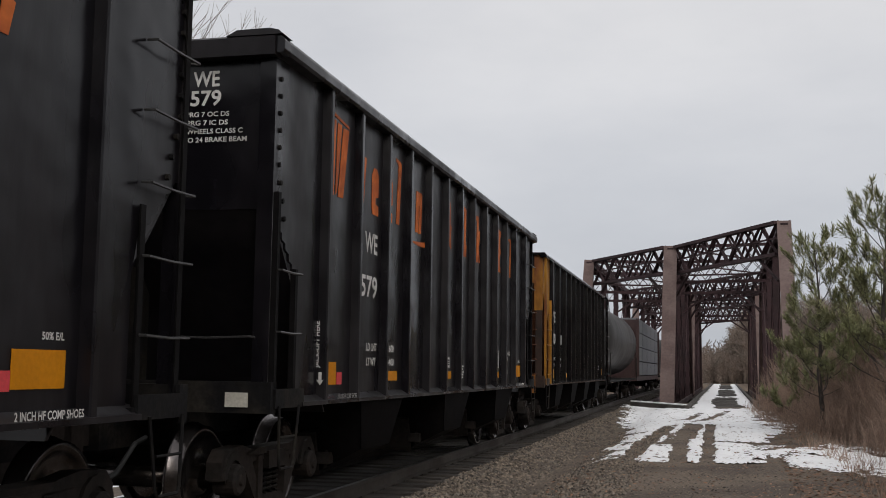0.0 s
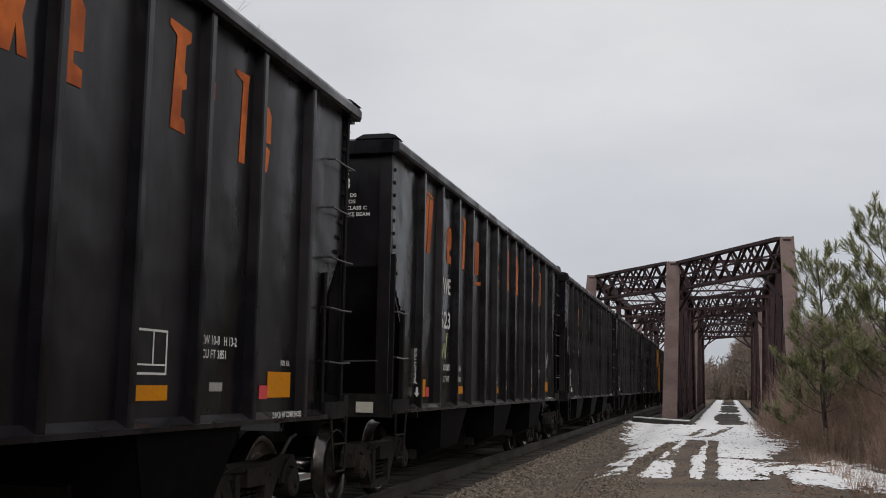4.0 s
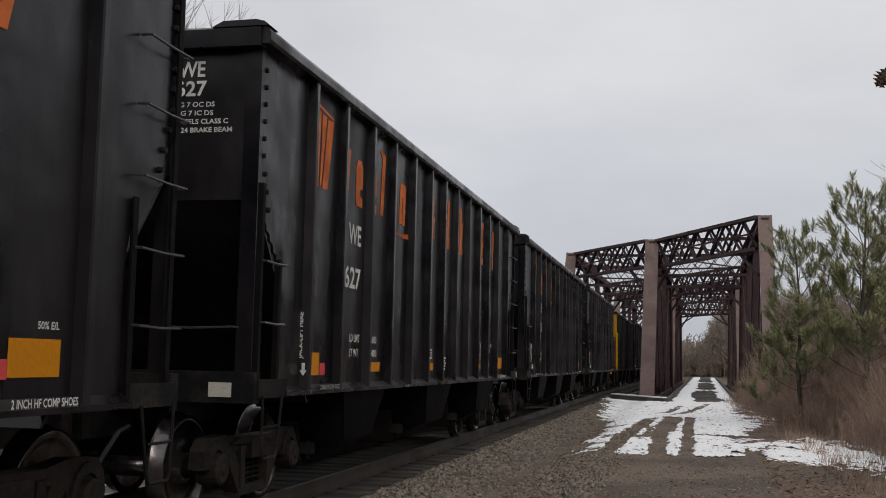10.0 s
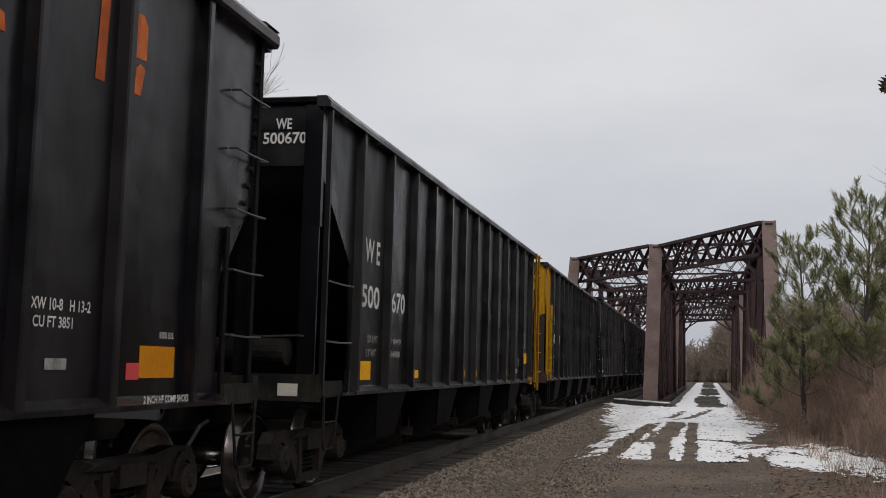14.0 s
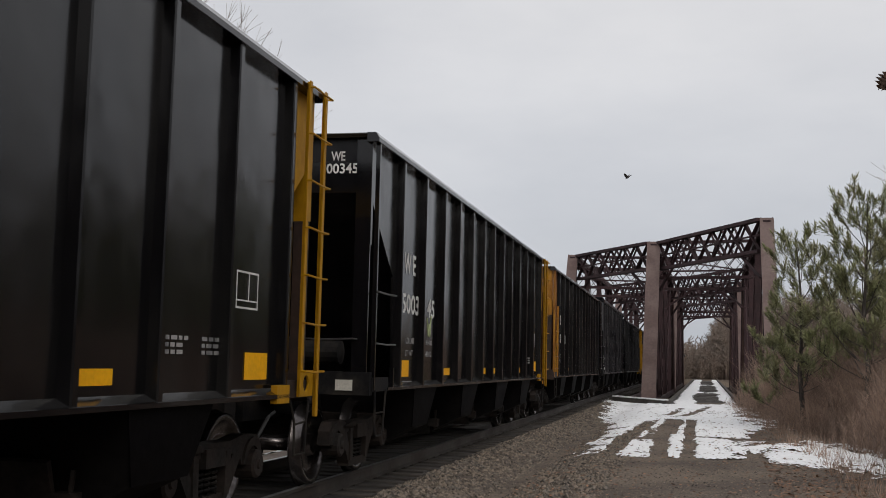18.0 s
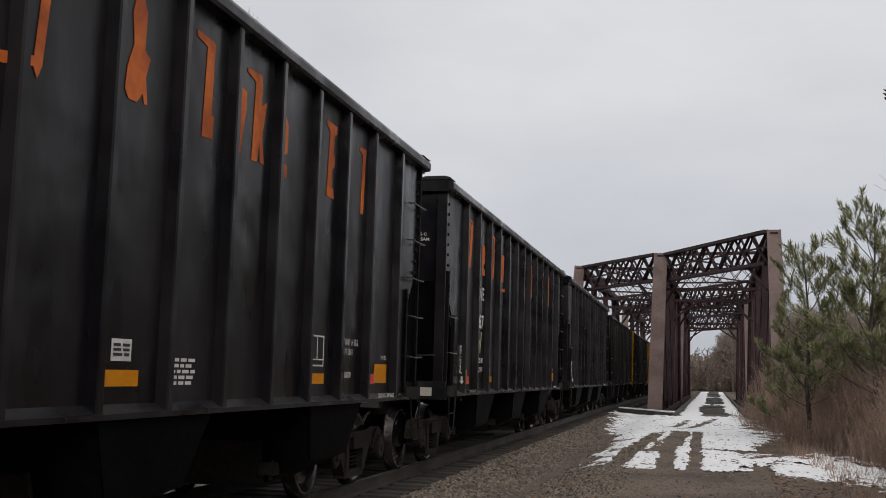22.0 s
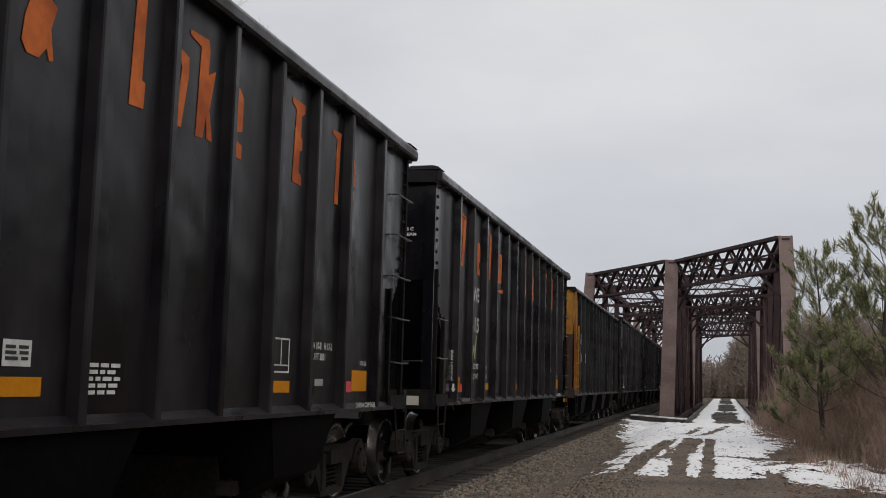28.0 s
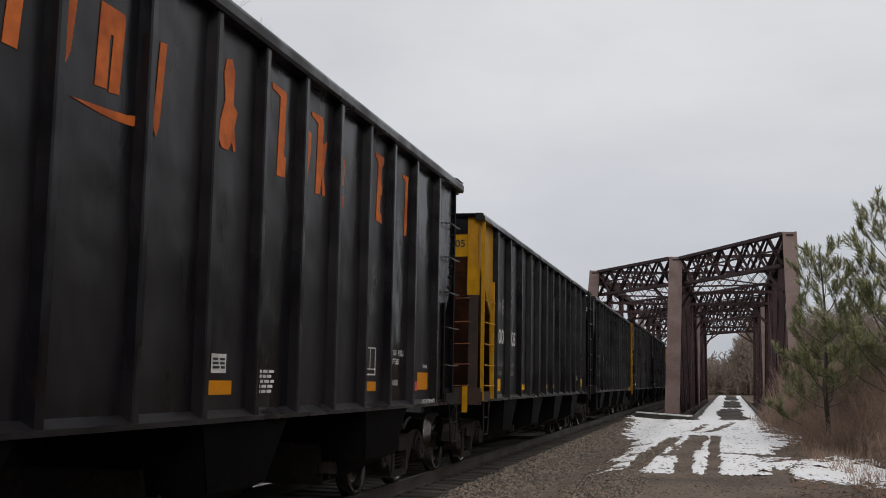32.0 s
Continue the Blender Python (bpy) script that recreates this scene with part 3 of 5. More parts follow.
def truss(root, x, y0):
    # raked end posts: a broad cover plate towards the road, two side channels
    for y, sgn in ((y0, 1), (y0 + SPAN, -1)):
        foot, head = Vector((x, y, -0.5)), Vector((x, y + sgn * RAKE, TOP))
        s = Shape()
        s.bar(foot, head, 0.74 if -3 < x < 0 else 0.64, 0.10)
        # the plate takes the lit colour, the channels behind it the dark one
        post = part("end_post", s, BRIDGE_LIT, root, "broad maroon end post, its lit face given a paler colour")
        c = Shape()
        for dx in (-0.27, 0.27):
            c.bar(foot + Vector((dx, sgn * 0.22, -0.05)), head + Vector((dx, sgn * 0.22, -0.05)), 0.07, 0.40)
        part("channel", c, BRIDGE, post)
    a, b = y0 + RAKE, y0 + SPAN - RAKE
    chord = Shape().box(x - 0.30, x + 0.30, a, b, TOP - 0.04, TOP + 0.03)
    for dx in (-0.27, 0.27):
        chord.box(x + dx - 0.03, x + dx + 0.03, a, b, TOP - 0.42, TOP - 0.04)
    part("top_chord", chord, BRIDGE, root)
    low = Shape()
    for dx in (-0.22, 0.22):
        low.box(x + dx - 0.03, x + dx + 0.03, y0 - 0.3, y0 + SPAN + 0.3, -0.75, -0.38)
    part("bottom_chord", low, BRIDGE, root)
    n = PANELS - 1
    for i in range(n):
        y = a + (b - a) * i / (n - 1)
        v = Shape()
        for dy in (-0.16, 0.16):
            v.bar((x, y + dy, -0.5), (x, y + dy, TOP - 0.1), 0.34, 0.05)
        v2 = Shape()
        k = 18
        for j in range(k):
            z0, z1 = -0.3 + (TOP - 0.4) * j / k, -0.3 + (TOP - 0.4) * (j + 1) / k
            for dx in (-0.17, 0.17):
                v2.bar((x + dx, y - 0.16 * (-1) ** j, z0), (x + dx, y + 0.16 * (-1) ** j, z1), 0.06, 0.02)
        post = part("vertical", v, BRIDGE, root)
        part("lacing", v2, BRIDGE, post)["kind"] = "stuff"
        if i < n - 1:
            y1 = a + (b - a) * (i + 1) / (n - 1)
            d = Shape()
            p, q = ((y, TOP - 0.3), (y1, -0.4)) if i < (n - 1) / 2 else ((y, -0.4), (y1, TOP - 0.3))
            for dx in (-0.12, 0.12):
                d.bar((x + dx, *p), (x + dx, *q), 0.05, 0.16)
            part("diagonal", d, BRIDGE, root)


def cross_frames(root, left, right):
    """Portals, sway frames and top laterals between two trusses, along the skew."""
    (xa, ya), (xb, yb) = left, right
    xs0, xs1 = xa + 0.3, xb - 0.3
    frames = [(0, 0, True), (3, 3, True), (0, 1, False), (1, 2, False)]
    for i, j, end in frames:
        p, q = (xs0, ya + RAKE + PANEL * i), (xs1, yb + RAKE + PANEL * j)
        bottom = PORTAL if end else SWAY
        s = Shape()
        for z in (TOP - 0.05, bottom):
            s.bar((*p, z), (*q, z), 0.34 if end else 0.22, 0.16)
        if end:
            s.bar((*p, (TOP + PORTAL) / 2), (*q, (TOP + PORTAL) / 2), 0.08, 0.08)
        strut = part("portal_strut" if end else "sway_strut", s, BRIDGE, root)
        l = Shape()
        if end:
            lattice(l, (*p, 0), (*q, 0), bottom, TOP - 0.05, 1.6, 0.16)
            back = 0.55 if i == 0 else -0.55
            lattice(l, (p[0], p[1] + back, 0), (q[0], q[1] + back, 0), bottom, TOP - 0.05, 1.25, 0.12)
        else:
            lattice(l, (*p, 0), (*q, 0), bottom, bottom + 1.15, 0.86, 0.10)
            lattice(l, (*p, 0), (*q, 0), bottom + 1.15, TOP - 0.1, 0.72, 0.11)
            s3 = Shape().bar((*p, bottom + 1.15), (*q, bottom + 1.15), 0.14, 0.10)
            part("sway_bar", s3, BRIDGE, strut)
        part("lattice", l, BRIDGE, strut)["kind"] = "stuff"
        for e, o in ((p, q), (q, p)) if end or i == 1 else ():
            d = (Vector((*o, 0)) - Vector((*e, 0))).normalized()
            kn = Shape().bar((e[0], e[1], bottom - 1.25), (e[0] + d.x * 1.9, e[1] + d.y * 1.9, bottom), 0.11, 0.11)
            part("knee_brace", kn, BRIDGE, strut)
    for i in range(2):
        s2 = Shape().bar((xs0, ya + RAKE + PANEL * i, TOP - 0.12), (xs1, yb + RAKE + PANEL * (i + 2), TOP - 0.12), 0.12, 0.08)
        part("lateral", s2, BRIDGE, root)


def bridge():
    root = thing("truss_bridge", "weathered maroon steel through-truss bridge, two spans, skewed", "bridge")
    for span in range(2):
        off = GAP * span
        at = {k: (x, y + off) for k, (x, y) in TRUSSES.items()}
        for x, y in at.values():
            truss(root, x, y)
        cross_frames(root, at["west"], at["middle"])
        cross_frames(root, at["middle"], at["east"])
    root.matrix_basis = Matrix.Translation((0.8, 52, 0)) @ Matrix.Rotation(-TURN, 4, "Z") @ Matrix.Translation((-0.8, -52, 0))
    beam = part("sill_timber", Shape().bar((-3.3, 50.4, -0.02), (-0.8, 47.6, -0.06), 0.2), TIMBER, root, "timber laid across the bridge approach")
    part("snow_cap", Shape().bar((-3.25, 50.35, 0.095), (-0.85, 47.66, 0.055), 0.21, 0.05), SNOW, beam)
    # floor of the road bay, its kerbs, and the girders under the track
    y1 = TRUSSES["west"][1] + GAP + SPAN
    deck = Shape().box(-0.86, 2.26, 47.2, y1, -0.42, DECK_Z - 0.02)
    floor = part("deck", deck, TIMBER, root, "grey timber deck")
    rng = random.Random(2)
    plank = Shape().box(-1.5, 1.5, -0.13, 0.13, -0.03, 0.0)
    y = 47.4
    for i in range(300):
        part("plank", plank, TIMBER, floor, at=pose(0.7, y, DECK_Z + rng.uniform(-0.008, 0.004)), key="plank")
        y += 0.285
    for x in (-0.76, 2.16):
        part("kerb", Shape().box(x - 0.08, x + 0.08, 47.3, y1, DECK_Z - 0.02, 0.02), TIMBER, root, "weathered timber kerb")
    for x in (TRACK_X - 0.6, TRACK_X + 1.4, -0.7, 2.1):
        part("stringer", Shape().box(x - 0.15, x + 0.15, 57, y1, -1.15, -0.44 if x > -2 else -0.38), BRIDGE, root)
    # abutments and the pier under the feet
    for y, w in ((TRUSSES["middle"][1] - 1.0, 0), (TRUSSES["middle"][1] + GAP - 0.6, 0), (y1 + 0.5, 0)):
        poly = [(-9.2, y + 8.2), (5.4, y - 11.2), (5.4, y - 9.4), (-9.2, y + 10.0)]
        part("abutment", Shape().prism([(a, b) for a, b in poly], "z", -6.5, -0.78), TIMBER, root, "grey concrete pier")


bridge()


# ---------------------------------------------------------------- plants
def grow(s, rng, p, way, length, r, depth, spread=0.55, min_r=0.004, droop=0.0):
    """A limb that forks into thinner ones; bent over several pieces."""
    k = 3 if depth > 1 else 2
    pts, d = [Vector(p)], Vector(way).normalized()
    for i in range(k):
        d = (d + Vector((rng.uniform(-1, 1), rng.uniform(-1, 1), rng.uniform(-0.6, 1) - droop)) * 0.16).normalized()
        pts.append(pts[-1] + d * (length / k))
    for i in range(k):
        a, b = r * (1 - 0.45 * i / k), r * (1 - 0.45 * (i + 1) / k)
        s.cone(pts[i], pts[i + 1], max(a, min_r), max(b, min_r), 5 if r > 0.03 else 3)
    if depth <= 0:
        return
    for i in range(rng.randint(3, 4) if depth > 1 else 3):
        base = pts[rng.randint(1, k)] if i else pts[-1]
        nd = (d + Vector((rng.uniform(-1, 1), rng.uniform(-1, 1), rng.uniform(-0.5, 0.9))) * spread).normalized()
        grow(s, rng, base, nd, length * rng.uniform(0.55, 0.8), r * 0.52, depth - 1, spread, min_r, droop)


def bare_tree(seed, x, y, height, label="tall leafless hardwood tree with fine grey twigs", min_r=0.0045):
    rng = random.Random(seed)
    root = thing("bare_tree", label, "tree", at=pose(x, y, ground_z(x, y) - 0.1), group="leafless trees")
    t = Shape()
    pts, d = [Vector((0, 0, 0))], Vector((rng.uniform(-0.06, 0.06), rng.uniform(-0.06, 0.06), 1))
    for i in range(6):
        pts.append(pts[-1] + (d + Vector((rng.uniform(-0.06, 0.06), rng.uniform(-0.06, 0.06), 0))) * height * 0.13)
    r = height * 0.014
    for i in range(6):
        t.cone(pts[i], pts[i + 1], r * (1 - 0.12 * i), r * (1 - 0.12 * (i + 1)), 7)
    part("trunk", t, BARK, root)
    c = Shape()
    for i in range(2, 7):
        for j in range(2 if i < 6 else 4):
            a = rng.random() * math.tau
            grow(c, rng, pts[i], (math.cos(a), math.sin(a), rng.uniform(0.5, 1.4)), height * rng.uniform(0.14, 0.24), r * 0.38, 3, 0.6, min_r)
    part("crown", c, TWIG, root, "fine bare branches")
    return root


def tuft(s, rng, p, way, size, needles):
    """A rounded brush of needles at the end of a twig."""
    way = Vector(way).normalized()
    side = way.orthogonal().normalized()
    up = side.cross(way)
    for i in range(needles):
        f = i / needles
        a = i * 2.4 + rng.random()
        out = side * math.cos(a) + up * math.sin(a)
        base = Vector(p) + way * (size * (0.9 * f - 0.55))
        lean = 0.25 + 0.85 * f
        tip = base + (out * (1.05 - 0.5 * f) + way * lean) * size * 0.40 * rng.uniform(0.8, 1.15)
        w = out.cross(way) * size * 0.042
        k = len(s.v)
        s.v += [tuple(base - w), tuple(base + w), tuple(tip + w * 0.5), tuple(tip - w * 0.5)]
        s.f.append((k, k + 1, k + 2, k + 3))


def pine(seed, x, y, height, spread, label, low=0.10, size=0.30, limbs=30):
    """Long upswept boughs in loose whorls; short shoots along their outer halves, each with tufts."""
    rng = random.Random(seed)
    root = thing("pine_tree", label, "tree", at=pose(x, y, ground_z(x, y) - 0.1), group="young pines by the road")
    trunk, wood, nd = Shape(), Shape(), Shape()
    n = 9
    pts = [Vector((0, 0, 0))]
    for i in range(n):
        pts.append(pts[-1] + Vector((rng.uniform(-0.09, 0.09), rng.uniform(-0.09, 0.09), 1)) * height * 0.92 / n)
    r = 0.012 * height
    for i in range(n):
        trunk.cone(pts[i], pts[i + 1], r * (1 - i / n) + 0.010, r * (1 - (i + 1) / n) + 0.010, 7)
    whorls = max(6, limbs // 4)
    for w in range(limbs):
        f = low + (0.98 - low) * ((w // 4) + rng.uniform(0.0, 0.35)) / whorls
        z = min(f, 0.985) * n
        i = min(n - 1, int(z))
        base = pts[i].lerp(pts[i + 1], z - i)
        a = w * 1.62 + (w // 4) * 0.7 + rng.uniform(-0.35, 0.35)
        ln = spread * max(0.0, 1 - f) ** 0.6 * rng.uniform(0.65, 1.2) + 0.30
        d = Vector((math.cos(a), math.sin(a), (0.10 + 0.9 * f) * rng.uniform(0.6, 1.2))).normalized()
        k = max(3, int(ln / 0.24))
        p = base
        for q in range(k):
            d = (d + Vector((rng.uniform(-0.14, 0.14), rng.uniform(-0.14, 0.14), 0.09))).normalized()
            e = p + d * ln / k
            g = 1 - q / k
            wood.cone(p, e, 0.006 + 0.015 * g * ln * 0.5, 0.005 + 0.015 * (g - 1 / k) * ln * 0.5, 4)
            if q >= k * 0.34:
                for b in range(3 if f < 0.5 else 2):
                    side = Vector((rng.uniform(-1, 1), rng.uniform(-1, 1), rng.uniform(-0.05, 0.6))).normalized()
                    tw = (d * 0.8 + side).normalized()
                    l2 = rng.uniform(0.12, 0.34) * (0.6 + 0.3 * ln)
                    m = p.lerp(e, rng.random())
                    tip = m + tw * l2 + Vector((0, 0, 0.07))
                    wood.cone(m, tip, 0.006, 0.004, 3)
                    up = (tw + Vector((0, 0, 0.9))).normalized()
                    for c in range(2):
                        at = tip + Vector((rng.gauss(0, 0.07), rng.gauss(0, 0.07), rng.gauss(0, 0.05))) * c
                        tuft(nd, rng, at, (up + Vector((rng.gauss(0, 0.25), rng.gauss(0, 0.25), 0))).normalized(), size * rng.uniform(0.7, 1.15), 24)
            p = e
        tuft(nd, rng, p, (d + Vector((0, 0, 0.9))).normalized(), size * 1.15, 26)
    for k in range(3):
        tuft(nd, rng, pts[-1] - Vector((0, 0, 0.25 * k)), (rng.uniform(-0.3, 0.3), rng.uniform(-0.3, 0.3), 1), size * 1.1, 24)
    part("trunk", trunk, BARK, root)
    part("crown_wood", wood, BARK, root, "thin dark boughs and twigs")
    ob = new("needles", mesh_of(nd, NEEDLE))
    ob.parent = root
    tagged(ob, "green needle tufts", kind="stuff")
    return root


PINE_L = "young green pine with open branches beside the road"
pine(3, 4.05, 27.0, 6.25, 2.1, PINE_L, 0.26, limbs=44)
pine(8, 2.95, 30.5, 5.65, 1.45, PINE_L, 0.2, limbs=40)
tall = pine(15, 5.5, 29.5, 7.15, 2.4, PINE_L, 0.24, limbs=48)
for x, y, turn in ((9.2, 36.5, 70), (11.0, 42.0, 160), (10.2, 32.0, 250), (12.8, 47.0, 20), (8.4, 26.0, 310)):
    copy_thing(tall, pose(x, y, ground_z(x, y) - 0.1, 0, 0, turn))
pine(21, 3.2, 36.5, 2.7, 1.5, "low bushy green pine beside the bridge", 0.10, limbs=26)
pine(27, 6.5, 24.5, 5.5, 2.2, PINE_L, 0.2, limbs=44)


def brush():
    """Leafless shrubs and dead weeds along the bank."""
    rng = random.Random(12)
    s = Shape()
    for i in range(5200):
        y = 14.0 + 36 * rng.random() ** 1.35
        edge = 2.65 + 0.45 * smooth(29, 25, y) * smooth(16, 19, y) - 0.035 * max(0, y - 20) + 0.5 * noise.noise((y * 0.35, 0, 9))
        x = edge + abs(rng.gauss(0, 1.5)) + rng.random() * 0.8
        h = (0.40 + 2.25 * smooth(0, 2.1, x - edge)) * rng.uniform(0.5, 1.15)
        base = Vector((x, y, ground_z(x, y) - 0.05))
        lean = Vector((rng.gauss(0, 0.22), rng.gauss(0, 0.22), 1)).normalized()
        mid = base + lean * h * 0.5
        tip = mid + (lean + Vector((rng.gauss(0, 0.2), rng.gauss(0, 0.2), 0.1))).normalized() * h * 0.5
        r = 0.0045 + 0.003 * h
        s.cone(base, mid, r, r * 0.75, 3)
        s.cone(mid, tip, r * 0.75, 0.002, 3)
        for j in range(7):
            f = rng.uniform(0.25, 0.95)
            p = base.lerp(mid, f * 2) if f < 0.5 else mid.lerp(tip, f * 2 - 1)
            d = (lean * 0.8 + Vector((rng.gauss(0, 0.7), rng.gauss(0, 0.7), 0.35))).normalized()
            q = p + d * h * rng.uniform(0.12, 0.34)
            s.cone(p, q, r * 0.55, 0.0018, 3)
            if rng.random() < 0.6:
                d2 = (d + Vector((rng.gauss(0, 0.6), rng.gauss(0, 0.6), 0.3))).normalized()
                s.cone(p.lerp(q, 0.6), p.lerp(q, 0.6) + d2 * h * 0.14, r * 0.4, 0.0016, 3)
    solid("brush", s, BRUSHWOOD, "dense brown leafless brush along the road bank", "shrub", "stuff", fix=False)


brush()


def weeds():
    """Pale dead grass where the road meets the brush."""
    rng = random.Random(5)
    s = Shape()
    for i in range(1700):
        y = 15 + 34 * rng.random() ** 1.3
        x = 2.1 - 0.02 * max(0, y - 20) + abs(rng.gauss(0, 0.75))
        b = Vector((x, y, ground_z(x, y)))
        h = rng.uniform(0.08, 0.42)
        t = b + Vector((rng.gauss(0, 0.10), rng.gauss(0, 0.10), h))
        k = len(s.v)
        s.v += [(b.x - 0.004, b.y, b.z), (b.x + 0.004, b.y, b.z), tuple(t)]
        s.f.append((k, k + 1, k + 2))
    solid("dead_grass", s, BRUSHWOOD, "pale dead grass blades at the road edge", "grass", "stuff", fix=False)


weeds()


def litter():
    """Fallen leaves on the bank and between the snow patches."""
    rng = random.Random(31)
    s = Shape()
    for i in range(8000):
        y = 13 + 30 * rng.random() ** 1.6
        x = 1.1 + abs(rng.gauss(0, 1.3)) + 0.02 * (y - 14)
        lift = rng.uniform(0.004, 0.03)
        if rng.random() < 0.30:
            x = rng.uniform(-2.4, 2.6)
            lift += 0.03
        z = ground_z(x, y) + lift
        a, l = rng.random() * math.tau, rng.uniform(0.018, 0.045)
        u, v = Vector((math.cos(a), math.sin(a), rng.uniform(-0.3, 0.3))) * l, Vector((-math.sin(a), math.cos(a), rng.uniform(-0.4, 0.4))) * l * 0.5
        c = Vector((x, y, z))
        k = len(s.v)
        s.v += [tuple(c - u), tuple(c + v), tuple(c + u), tuple(c - v)]
        s.f.append((k, k + 1, k + 2, k + 3))
    solid("fallen_leaves", s, LEAFLITTER, "scattered brown fallen leaves on the ground", "leaves", "stuff", fix=False)


litter()

# tall bare trees behind the train, and at the edge of the wood on the road's side
for i, (x, y, h) in enumerate(((-21, 32, 14.5), (-24, 38, 15.5), (-22, 43.5, 14.6), (-27, 49, 17.0), (-25, 54, 16.4), (-33, 46, 18.0))):
    bare_tree(40 + i, x, y, h)
for i, (x, y, h) in enumerate(((8.5, 36, 9.5), (10.5, 30, 10.0), (12.5, 40, 11.0))):
    bare_tree(70 + i, x, y, h, "slender leafless tree behind the pines")


def wood_belt(name, seed, spots, label, material, min_r):
    """A far wood: many leafless stems with spreading twigs, joined."""
    rng = random.Random(seed)
    s = Shape()
    for x, y, h in spots:
        b = Vector((x, y, ground_z(x, y) - 0.2))
        top = b + Vector((rng.gauss(0, 0.04), rng.gauss(0, 0.04), 1)) * h
        s.cone(b, top, 0.012 * h + min_r, min_r, 4)
        for j in range(44 if name == "far_woods" else 26):
            f = rng.uniform(0.12, 0.98)
            p = b.lerp(top, f)
            a = rng.random() * math.tau
            ln = h * rng.uniform(0.08, 0.22) * (1.25 - f * 0.7)
            d = Vector((math.cos(a), math.sin(a), rng.uniform(0.2, 1.3))).normalized()
            q = p + d * ln
            s.cone(p, q, min_r * 1.5, min_r * 0.8, 3)
            for m in range(3):
                d2 = (d + Vector((rng.gauss(0, 0.6), rng.gauss(0, 0.6), rng.gauss(0.2, 0.4)))).normalized()
                o = p.lerp(q, rng.uniform(0.4, 1.0))
                s.cone(o, o + d2 * ln * 0.6, min_r, min_r * 0.5, 3)
    solid(name, s, material, label, "woods", "stuff", fix=False)


R = random.Random(77)
# beyond the bridge: a tall brown wood where the road bends away, lower towards the track
spots = []
for _ in range(760):
    x, y = 0.5 + 30 * R.random() ** 1.5, R.uniform(158, 245)
    spots.append((x, y, (3.6 + 7.4 * smooth(1.0, 6.2, x * 150 / y)) * y / 158 * R.uniform(0.75, 1.05)))
spots += [(R.uniform(-0.6, 10), R.uniform(156, 172), R.uniform(2.2, 3.6)) for _ in range(160)]
wood_belt("far_woods", 1, spots, "brown leafless woods beyond the bridge", WOODS, 0.030)
wood_belt("west_woods", 2, [(R.uniform(-60, -9.5), R.uniform(165, 420), R.uniform(5, 8)) for _ in range(200)]
          + [(R.uniform(-2, 4), R.uniform(260, 420), R.uniform(6, 9)) for _ in range(60)], "low leafless woods beyond the river", WOODS, 0.07)
wood_belt("side_woods", 3, [(R.uniform(9, 40), R.uniform(-60, 90), R.uniform(6, 11)) for _ in range(420)], "leafless woods beside the road", WOODS, 0.04)
# added out of view behind the camera, to keep sky light off rib flanks
wood_belt("rear_woods", 5, [(R.uniform(-3, 45), R.uniform(-95, -28), R.uniform(9, 15)) for _ in range(260)], "unseen leafless woods added behind the road to dim the cars' rear faces", WOODS, 0.11)
wood_belt("track_woods", 4, [(R.uniform(-48, -24), R.uniform(-40, 110), R.uniform(6, 11)) for _ in range(150)], "leafless woods beyond the track", WOODS, 0.05)


def ridge():
    """The far skyline: a low wooded ridge with an uneven top."""
    s = Shape()
    n = 400
    for ring, (rad, h) in enumerate(((640, 0), (640, 9), (900, 14))):
        for i in range(n):
            a = math.tau * i / n
            hh = h * (1 + 0.35 * noise.noise((math.cos(a) * 3, math.sin(a) * 3, ring)) + 0.22 * noise.noise((math.cos(a) * 40, math.sin(a) * 40, 5)))
            s.v.append((rad * math.sin(a), rad * math.cos(a), hh - (1 if ring == 0 else 0)))
    for ring in range(2):
        s.f += [(ring * n + i, ring * n + (i + 1) % n, (ring + 1) * n + (i + 1) % n, (ring + 1) * n + i) for i in range(n)]
    solid("backdrop", s, HAZEWOOD, "distant wooded ridge on the skyline, painted haze grey", "hills", "structure", fix=False)


ridge()


def oak():
    """A sapling oak whose limb hangs into the view with a few dead leaves."""
    rng = random.Random(6)
    root = thing("oak_sapling", "leafless oak sapling holding a few dead brown leaves", "tree", at=pose(3.3, 7.2, ground_z(3.3, 7.2) - 0.05))
    t = Shape()
    t.cone((0, 0, 0), (0.1, 0.1, 2.2), 0.06, 0.045, 7)
    t.cone((0.1, 0.1, 2.2), (0.0, 0.2, 4.4), 0.045, 0.02, 7)
    part("trunk", t, BARK, root)
    limb = Shape()
    limb.cone((0.05, 0.15, 3.2), (-0.9, 0.5, 3.85), 0.022, 0.012, 5)
    limb.cone((-0.9, 0.5, 3.85), (-1.72, 0.78, 3.72), 0.012, 0.005, 5)
    limb.cone((-1.72, 0.78, 3.72), (-1.95, 0.80, 3.74), 0.005, 0.003, 4)
    part("limb", limb, BARK, root)
    for i in range(4):
        a = rng.uniform(-0.5, 0.5)
        lobes = []
        for j in range(13):
            f = j / 12
            w = 0.035 * math.sin(math.pi * min(1, f * 0.95 + 0.05)) * (1.0 + 0.5 * (-1) ** j)
            lobes.append((f * 0.15, w * 1.2))
        poly = [(p, w) for p, w in lobes] + [(p, -w) for p, w in reversed(lobes)]
        lf = Shape().prism(poly, "z", -0.0008, 0.0008)
